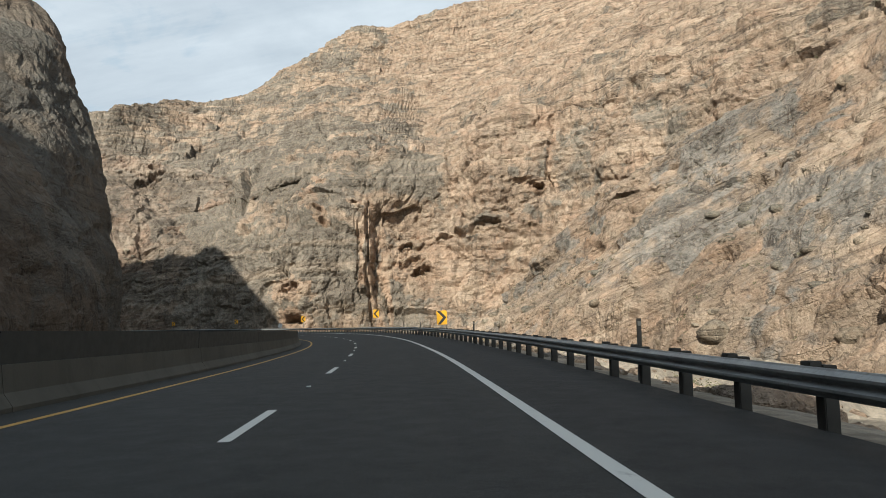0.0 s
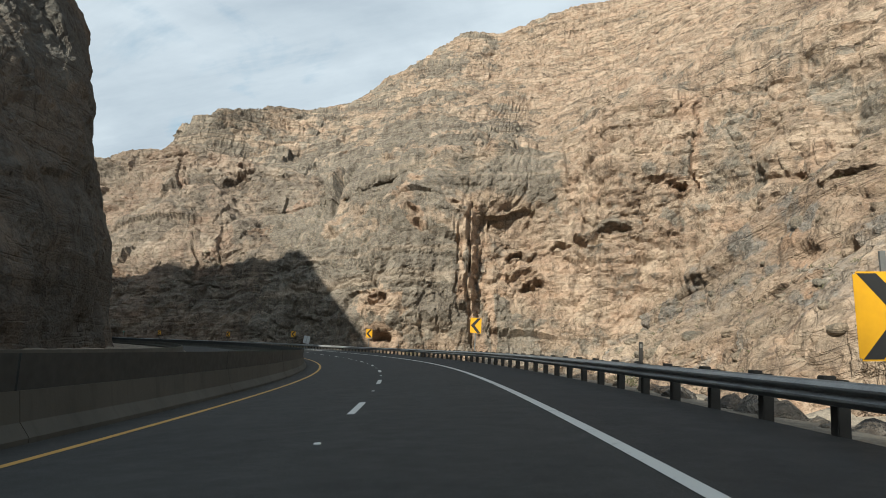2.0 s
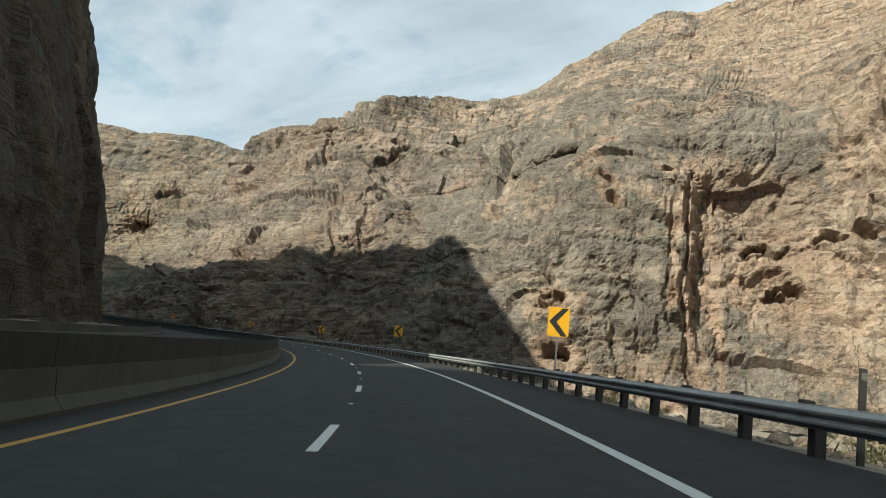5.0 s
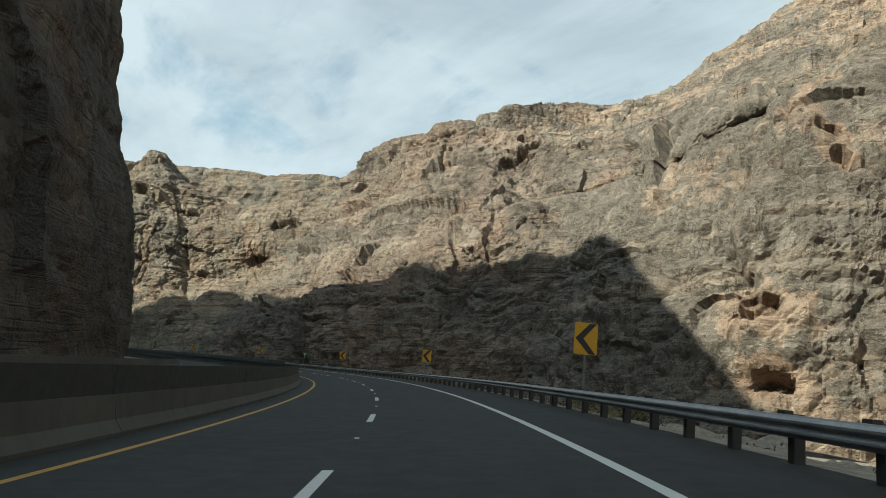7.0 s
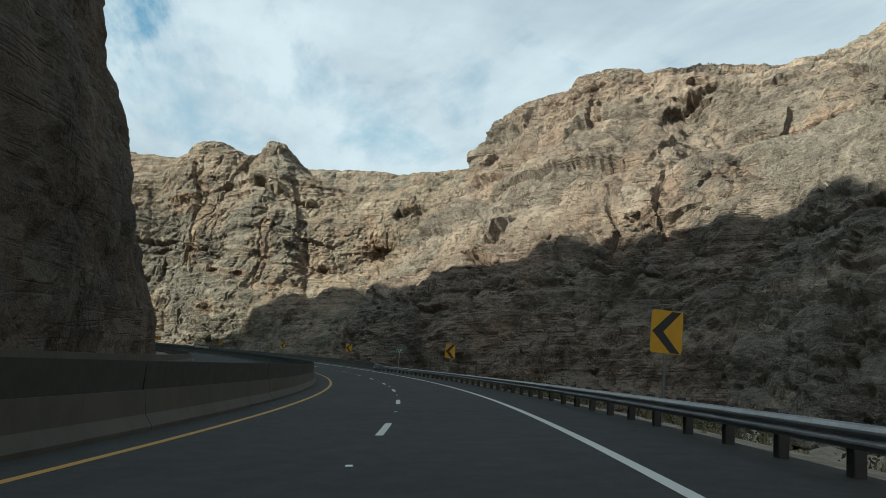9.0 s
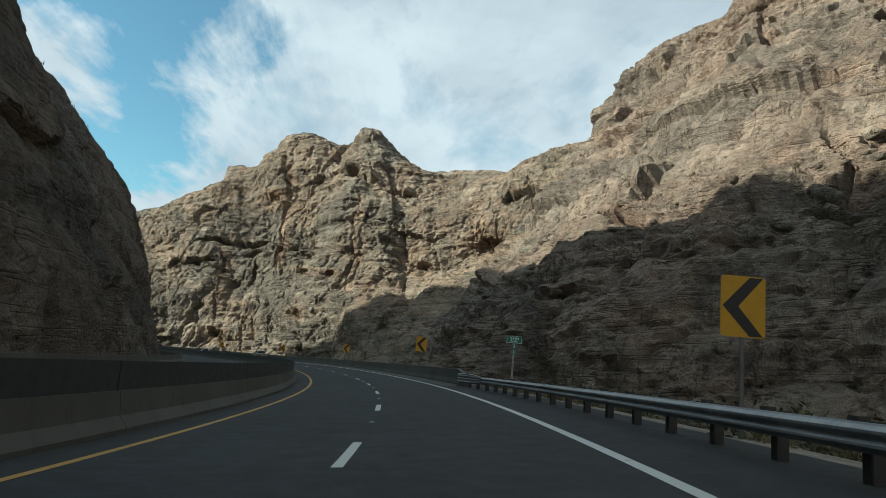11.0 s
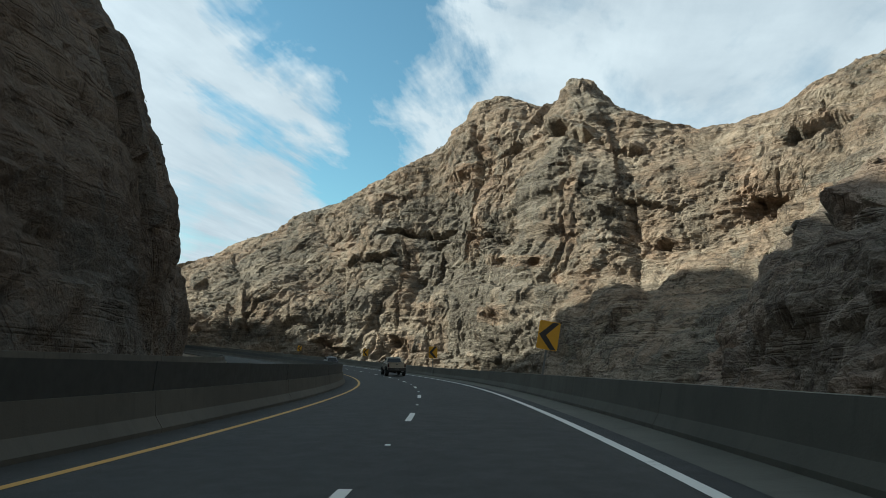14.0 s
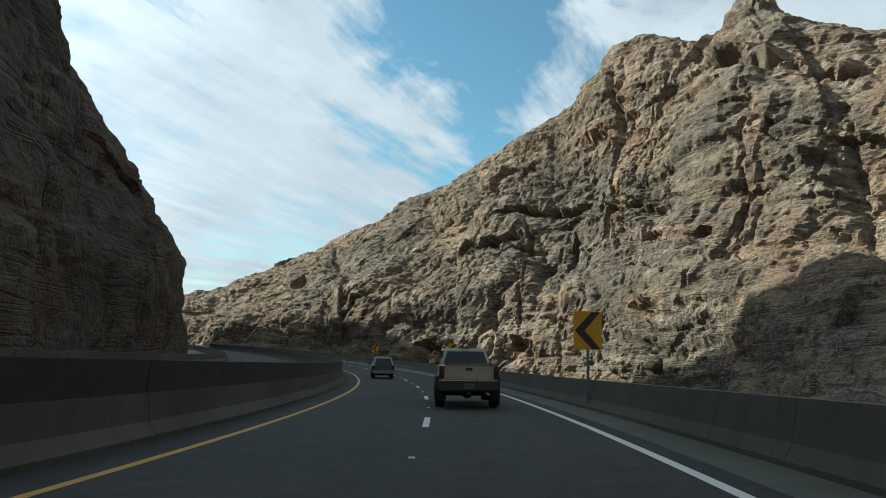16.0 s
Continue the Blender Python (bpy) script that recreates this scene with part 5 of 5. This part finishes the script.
def pickup(m):
    """Full-size pickup seen from behind; its tail is at y = 0, it faces +y, wheels on z = 0."""
    t = tagged(new("pickup_truck"), "dusty pewter crew-cab pickup truck raised on wide black tyres", "pickup truck")
    t.matrix_basis = m
    bed = shell([(0.06, 0.93, 0.92, 0.62, 1.34), (1.0, 0.95, 0.93, 0.6, 1.35), (2.05, 0.95, 0.93, 0.6, 1.36)], 0.03)
    part("bed", bed, PAINT_PEWTER, t)
    part("cab", shell([(2.08, 0.95, 0.93, 0.58, 1.38), (3.3, 0.95, 0.93, 0.56, 1.40), (4.35, 0.94, 0.92, 0.58, 1.37)], 0.03), PAINT_PEWTER, t)
    roof = bmesh.new()
    a = [(-0.87, 2.10, 1.36), (0.87, 2.10, 1.36), (0.70, 2.38, 1.92), (-0.70, 2.38, 1.92)]
    b = [(-0.87, 4.25, 1.36), (0.87, 4.25, 1.36), (0.69, 3.55, 1.94), (-0.69, 3.55, 1.94)]
    va, vb = [roof.verts.new(v) for v in a], [roof.verts.new(v) for v in b]
    roof.faces.new(va)
    roof.faces.new(vb[::-1])
    for i in range(4):
        j = (i + 1) % 4
        roof.faces.new((va[j], va[i], vb[i], vb[j]))
    bmesh.ops.recalc_face_normals(roof, faces=roof.faces)
    bmesh.ops.bevel(roof, geom=list(roof.edges), offset=0.05, segments=3, affect="EDGES")
    part("greenhouse", roof, PAINT_PEWTER, t, "pewter roof and pillars")
    tilt = math.degrees(math.atan2(0.28, 0.55))
    part("rear_window", plate([(-0.76, 0.06), (0.76, 0.06), (0.635, 0.50), (-0.635, 0.50)], -0.012, 0.0), GLASS, t, "dark tinted rear window", m=pose(0, 2.10, 1.36) @ pose(0, 0, 0, -tilt, 0, 0) @ pose(0, -0.004, 0))
    for sx in (-1, 1):
        bm = plate([(2.35, 1.42), (4.0, 1.42), (3.48, 1.84), (2.55, 1.84)], -0.006, 0.006)
        part("side_window", bm, GLASS, t, "dark side window", m=pose(sx * 0.80, 0, 0, 0, 0, 90))
    part("hood", shell([(4.30, 0.94, 0.92, 0.62, 1.29), (5.2, 0.94, 0.89, 0.62, 1.23), (5.62, 0.91, 0.83, 0.65, 1.12)], 0.04), PAINT_PEWTER, t)
    gate = part("tailgate", boxed(-0.77, 0.77, 0.0, 0.075, 0.90, 1.355, bevel=0.02), PAINT_PEWTER, t, "pewter tailgate")
    part("tailgate_panel", boxed(-0.68, 0.68, -0.012, 0.004, 0.94, 1.24, bevel=0.01), PAINT_PEWTER, gate)
    part("handle", boxed(-0.11, 0.11, -0.03, 0.002, 1.19, 1.28, bevel=0.012), PLASTIC, gate, "black tailgate handle")
    part("top_cap", boxed(-0.77, 0.77, -0.005, 0.08, 1.356, 1.38, bevel=0.006), PLASTIC, gate, "black cap strip")
    for sx in (-1, 1):
        lamp = part("tail_lamp", boxed(sx * 0.865 - 0.08, sx * 0.865 + 0.08, 0.0, 0.12, 0.93, 1.33, bevel=0.015), LAMP_RED, t, "dark red tail lamp")
        part("reverse_lens", boxed(sx * 0.865 - 0.05, sx * 0.865 + 0.05, -0.006, 0.004, 1.06, 1.11, bevel=0.003), GLASS, lamp, "dull reversing lens")
        mir = part("mirror", boxed(sx * 1.15 - 0.13, sx * 1.15 + 0.13, 3.72, 3.86, 1.34, 1.54, bevel=0.03), PAINT_PEWTER, t, "door mirror")
        part("mirror_glass", boxed(sx * 1.15 - 0.10, sx * 1.15 + 0.10, 3.712, 3.719, 1.37, 1.51), CHROME, mir)
        part("mirror_arm", boxed(min(sx * 0.9, sx * 1.05), max(sx * 0.9, sx * 1.05), 3.76, 3.82, 1.35, 1.40), PLASTIC, mir)
        part("mud_flap", boxed(sx * 0.86 - 0.15, sx * 0.86 + 0.15, 0.60, 0.615, 0.22, 0.64), RUBBER, t, "black mud flap")
        part("fender", shell([(0.58, 0.12, 0.11, 0.62, 1.0), (1.15, 0.12, 0.11, 0.86, 1.04), (1.72, 0.12, 0.11, 0.62, 1.0)], 0.02), PLASTIC, t, "black fender flare", m=pose(sx * 0.93, 0, 0))
    bump = part("bumper", boxed(-0.95, 0.95, -0.16, 0.05, 0.56, 0.865, bevel=0.035), PLASTIC, t, "dark rear bumper")
    part("step_strip", boxed(-0.86, 0.86, -0.165, 0.0, 0.868, 0.893, bevel=0.006), CHROME, bump, "bright bumper top strip")
    part("number_plate", boxed(-0.155, 0.155, -0.172, -0.163, 0.64, 0.79, bevel=0.003), PLATE_PALE, bump, "dusty plate")
    part("plate_bar", boxed(-0.11, 0.11, -0.176, -0.1725, 0.695, 0.735), SIGN_BLACK, bump, "dark bar on the plate")
    bm = boxed(-0.05, 0.05, -0.12, 0.3, 0.44, 0.53, bevel=0.008)
    tube(bm, 0.03, 0.53, 0.6, 12, m=pose(0, -0.10, 0))
    part("tow_hitch", bm, PLASTIC, t, "black tow hitch")
    bm = bmesh.new()
    tube(bm, 0.11, -0.85, 0.85, 14, m=pose(0, 1.15, 0.46, 0, 90, 0))
    bmesh.ops.create_uvsphere(bm, u_segments=14, v_segments=10, radius=0.2, matrix=pose(0, 1.15, 0.46))
    part("rear_axle", bm, PLASTIC, t, smooth=True)
    bm = bmesh.new()
    tube(bm, 0.035, -0.15, 1.2, 12, m=pose(0.55, 0.3, 0.5, 90, 0, 0))
    part("exhaust", bm, CHROME, t, "exhaust pipe")
    part("underbody", boxed(-0.62, 0.62, 0.35, 5.2, 0.46, 0.64), PLASTIC, t)
    part("brake_light", boxed(-0.16, 0.16, 2.32, 2.40, 1.915, 1.95, bevel=0.006), LAMP_RED, t, "red high brake light")
    for x, y in ((-0.90, 1.15), (0.90, 1.15), (-0.90, 4.72), (0.90, 4.72)):
        wheel(t, x, y, 0.45, 0.32)
    return t


def suv(m):
    """Mid-size sport utility seen from behind; tail at y = 0, faces +y."""
    t = tagged(new("sport_utility_car"), "dark blue sport utility car with a dull silver roof", "car")
    t.matrix_basis = m
    part("body", shell([(0.0, 0.86, 0.86, 0.42, 1.08), (0.5, 0.90, 0.87, 0.38, 1.10), (3.2, 0.90, 0.87, 0.38, 1.10), (4.3, 0.88, 0.82, 0.42, 1.02), (4.6, 0.84, 0.76, 0.45, 0.92)], 0.04), PAINT_DARK, t)
    roof = bmesh.new()
    a = [(-0.84, 0.05, 1.06), (0.84, 0.05, 1.06), (0.66, 0.35, 1.70), (-0.66, 0.35, 1.70)]
    b = [(-0.84, 3.55, 1.06), (0.84, 3.55, 1.06), (0.65, 2.75, 1.72), (-0.65, 2.75, 1.72)]
    va, vb = [roof.verts.new(v) for v in a], [roof.verts.new(v) for v in b]
    roof.faces.new(va)
    roof.faces.new(vb[::-1])
    for i in range(4):
        j = (i + 1) % 4
        roof.faces.new((va[j], va[i], vb[i], vb[j]))
    bmesh.ops.recalc_face_normals(roof, faces=roof.faces)
    bmesh.ops.bevel(roof, geom=list(roof.edges), offset=0.05, segments=3, affect="EDGES")
    part("greenhouse", roof, PAINT_PALE, t, "dull silver roof and pillars")
    tilt = math.degrees(math.atan2(0.30, 0.64))
    part("rear_window", plate([(-0.70, 0.05), (0.70, 0.05), (0.57, 0.60), (-0.57, 0.60)], -0.012, 0.0), GLASS, t, "dark rear window", m=pose(0, 0.05, 1.06) @ pose(0, 0, 0, -tilt, 0, 0) @ pose(0, -0.004, 0))
    for sx in (-1, 1):
        part("tail_lamp", boxed(sx * 0.80 - 0.08, sx * 0.80 + 0.08, -0.03, 0.1, 0.75, 1.02, bevel=0.015), LAMP_RED, t, "red tail lamp")
        part("mirror", boxed(sx * 1.0 - 0.11, sx * 1.0 + 0.11, 3.05, 3.17, 1.08, 1.24, bevel=0.03), PAINT_DARK, t)
        part("roof_rail", boxed(sx * 0.60 - 0.02, sx * 0.60 + 0.02, 0.5, 2.6, 1.735, 1.775, bevel=0.008), PLASTIC, t, "black roof rail")
        part("side_window", plate([(0.55, 1.14), (3.2, 1.14), (2.7, 1.62), (0.75, 1.62)], -0.006, 0.006), GLASS, t, "dark side window", m=Matrix.Translation((sx * 0.765, 0, 0)) @ pose(0, 0, 0, 0, 0, 90))
    bump = part("bumper", boxed(-0.86, 0.86, -0.12, 0.1, 0.40, 0.66, bevel=0.04), PAINT_PALE, t, "dull silver rear bumper")
    part("number_plate", boxed(-0.155, 0.155, -0.024, -0.012, 0.80, 0.95, bevel=0.003), PLATE_PALE, t, "dusty plate")
    part("plate_bar", boxed(-0.11, 0.11, -0.030, -0.0245, 0.855, 0.895), SIGN_BLACK, t, "dark bar on the plate")
    part("underbody", boxed(-0.6, 0.6, 0.3, 4.2, 0.25, 0.45), PLASTIC, t)
    for x, y in ((-0.76, 0.85), (0.76, 0.85), (-0.76, 3.6), (0.76, 3.6)):
        wheel(t, x, y, 0.35, 0.23)
    return t


pickup(road_pose(412.3, -0.05, 0.005, lean=4.6))
suv(road_pose(447.0, -2.9, 0.005, lean=4.6))


# ---- scrub, boulders and rubble ----
def leaf_material(name, a, b):
    m = Nodes(name)
    geo = m.node("ShaderNodeNewGeometry")
    c = m.mix(m.ramp(geo.outputs["Random Per Island"], (0.0, 0), (1.0, 1)), a, b)
    return m.done(c, 0.9, spec=0.1)


SCRUB = leaf_material("dry_scrub", (0.06, 0.062, 0.032), (0.14, 0.125, 0.075))
GRASS = leaf_material("dry_grass", (0.16, 0.14, 0.07), (0.28, 0.23, 0.13))
rng = np.random.default_rng(7)


def scrub_template(blades, spread, tall, width):
    """A tuft of thin bent blades from one root."""
    vs, fs = [], []
    for k in range(blades):
        a = rng.uniform(0, 2 * math.pi)
        out = spread * math.sqrt(rng.uniform(0.02, 1))
        hgt = tall * rng.uniform(0.45, 1.0) * (1 - 0.45 * (out / spread) ** 2)
        c, sn = math.cos(a), math.sin(a)
        w = width * rng.uniform(0.6, 1.3)
        b = a + rng.uniform(-1.2, 1.2)
        wx, wy = -math.sin(b) * w, math.cos(b) * w
        root = 0.25 * out
        p0, p1, p2 = (c * root, sn * root, 0.0), (c * out * 0.7, sn * out * 0.7, hgt * 0.7), (c * out, sn * out, hgt)
        i = len(vs)
        vs += [(p0[0] - wx * 0.4, p0[1] - wy * 0.4, 0), (p0[0] + wx * 0.4, p0[1] + wy * 0.4, 0), (p1[0] + wx, p1[1] + wy, p1[2]), (p1[0] - wx, p1[1] - wy, p1[2]), p2]
        fs += [(i, i + 1, i + 2), (i, i + 2, i + 3), (i + 3, i + 2, i + 4)]
    return np.array(vs), np.array(fs)


def bush_template(twigs, leaves, size):
    """A low rounded desert bush: bare twigs from one root and small turned leaves through its crown."""
    vs, fs = [], []
    tips = []
    for k in range(twigs):
        a, up = rng.uniform(0, 2 * math.pi), rng.uniform(0.15, 1.0)
        tip = np.array((math.cos(a) * math.sqrt(1 - 0.75 * up * up), math.sin(a) * math.sqrt(1 - 0.75 * up * up), 0.75 * up)) * rng.uniform(0.75, 1.05)
        tips.append(tip)
        side = np.array((-math.sin(a), math.cos(a), 0)) * 0.014
        i = len(vs)
        vs += [-side, side, tuple(tip)]
        fs += [(i, i + 1, i + 2)]
    for k in range(leaves):
        c = tips[rng.integers(len(tips))] * rng.uniform(0.45, 1.05) + rng.normal(0, 0.07, 3)
        u, v = rng.normal(0, 1, 3), rng.normal(0, 1, 3)
        u, v = u / np.linalg.norm(u) * size * rng.uniform(0.6, 1.4), v / np.linalg.norm(v) * size * 0.6
        c[2] = max(c[2], 0.02)
        i = len(vs)
        vs += [tuple(c - u), tuple(c + v), tuple(c + u), tuple(c - v)]
        fs += [(i, i + 1, i + 2), (i, i + 2, i + 3)]
    return np.array([tuple(x) for x in vs]), np.array(fs)


def rock_template(seed):
    bm = bmesh.new()
    bmesh.ops.create_icosphere(bm, subdivisions=2, radius=1.0)
    v = np.array([x.co[:] for x in bm.verts])
    f = np.array([[x.index for x in fc.verts] for fc in bm.faces])
    bm.free()
    t, e, _ = cells(v / 1.1 + seed * 7.0, seed)
    v = v * (1 + 0.28 * t + 0.2 * fbm(v * 0.9 + seed, 2, seed))[:, None] * (1.0, 0.8, 0.62)
    return v, f


def scattered(name, templates, places, sizes, material, label, sink=0.05):
    allv, allf, n = [], [], 0
    for p, k in zip(places, sizes):
        v, f = templates[rng.integers(len(templates))]
        a = rng.uniform(0, 2 * math.pi)
        rot = np.array(((math.cos(a), -math.sin(a), 0), (math.sin(a), math.cos(a), 0), (0, 0, 1)))
        allv.append(v @ rot.T * k * rng.uniform(0.8, 1.2, 3) + p - (0, 0, sink * k))
        allf.append(f + n)
        n += len(v)
    v, f = np.concatenate(allv), np.concatenate(allf)
    me = bpy.data.meshes.new(name)
    me.vertices.add(len(v))
    me.vertices.foreach_set("co", v.astype(np.float32).ravel())
    me.loops.add(f.size)
    me.loops.foreach_set("vertex_index", f.ravel().astype(np.int32))
    me.polygons.add(len(f))
    me.polygons.foreach_set("loop_start", np.arange(0, f.size, 3, dtype=np.int32))
    me.update(calc_edges=True)
    me.materials.append(material)
    return tagged(new(name, me), label, kind="stuff")


def on_slope(ob, count, low, high, flat, seed):
    """Places on a rock wall's gentler ledges between two heights."""
    cs, ns = [], []
    for piece in ob.children:
        me = piece.data
        c, n = np.empty(len(me.polygons) * 3, np.float32), np.empty(len(me.polygons) * 3, np.float32)
        me.polygons.foreach_get("center", c)
        me.polygons.foreach_get("normal", n)
        cs.append(c.reshape(-1, 3))
        ns.append(n.reshape(-1, 3))
    c, n = np.concatenate(cs), np.concatenate(ns)
    ok = np.flatnonzero((n[:, 2] > flat) & (c[:, 2] > low) & (c[:, 2] < high))
    pick = np.random.default_rng(seed).choice(ok, min(count, len(ok)), replace=False)
    return c[pick]


def beside_road(count, s0, s1, l0, l1, clump=0.0):
    s = rng.uniform(s0, s1, count * 3)
    lat = rng.uniform(l0, l1, count * 3)
    p = on_road(s, lat)
    keep = value_noise(p * (0.12, 0.12, 0), 91) > clump - 0.5 if clump else np.ones(len(p), bool)
    p = p[keep][:count]
    dg = bpy.context.evaluated_depsgraph_get()
    out = []
    for q in p:
        hit, place, *_ = scene.ray_cast(dg, Vector((q[0], q[1], q[2] + 12.0)), Vector((0, 0, -1)))
        if hit:
            out.append(place[:])
    return np.array(out)


def build_scrub():
    bpy.context.view_layer.update()
    bushes = [bush_template(60, 300, 0.055) for _ in range(4)]
    shrubs = [bush_template(12, 20, 0.16) for _ in range(4)]
    tufts = [scrub_template(60, 0.45, 0.6, 0.007) for _ in range(3)]
    rocks = [rock_template(k) for k in range(5)]
    wall = {o.name: o for o in scene.objects if o.name in ("near_slope", "main_cliff", "buttress", "peaked_mountain", "inner_cliff")}
    scattered("boulders", rocks, beside_road(900, 0, 330, 7.5, 34), rng.lognormal(-0.75, 0.55, 900), ROCK_SUNNY, "pale limestone boulders and rubble beside the road", 0.2)
    scattered("rubble", rocks, beside_road(1800, -5, 330, 7.0, 36), rng.lognormal(-1.35, 0.5, 1800), ROCK_TILTED, "small pale limestone rubble below the guardrail", 0.2)
    scattered("roadside_stones", rocks, beside_road(1500, 10, 150, 5.9, 13), rng.lognormal(-1.5, 0.55, 1500), ROCK_TILTED, "broken pale stones lying under the guardrail", 0.15)
    far = np.concatenate([on_slope(wall["near_slope"], 900, -6, 60, 0.55, 1), on_slope(wall["buttress"], 500, -6, 40, 0.6, 2), on_slope(wall["peaked_mountain"], 700, -6, 30, 0.6, 3)])
    scattered("talus", rocks, far, rng.lognormal(-0.5, 0.5, len(far)), ROCK_GREY, "loose broken limestone blocks on the slopes", 0.25)
    near = np.concatenate([beside_road(360, 190, 320, 6.3, 22, 0.4), beside_road(90, 0, 190, 7.0, 30, 0.45)])
    scattered("roadside_bushes", bushes, near, rng.uniform(0.6, 1.9, len(near)), SCRUB, "dark dry desert bushes behind the guardrail")
    grass = beside_road(800, 120, 306, 5.7, 12, 0.35)
    scattered("dry_grass", tufts, grass, rng.uniform(0.35, 0.8, len(grass)), GRASS, "tufts of dry yellow grass beside the shoulder")
    up = np.concatenate([on_slope(wall["near_slope"], 420, -4, 90, 0.5, 4), on_slope(wall["main_cliff"], 1500, 0, 330, 0.6, 5), on_slope(wall["buttress"], 900, 0, 110, 0.6, 6), on_slope(wall["peaked_mountain"], 700, 0, 100, 0.6, 7), on_slope(wall["inner_cliff"], 250, 8, 80, 0.6, 8)])
    scattered("slope_scrub", shrubs, up, rng.uniform(0.35, 1.15, len(up)), SCRUB, "small dark desert shrubs dotted over the slopes")


build_scrub()
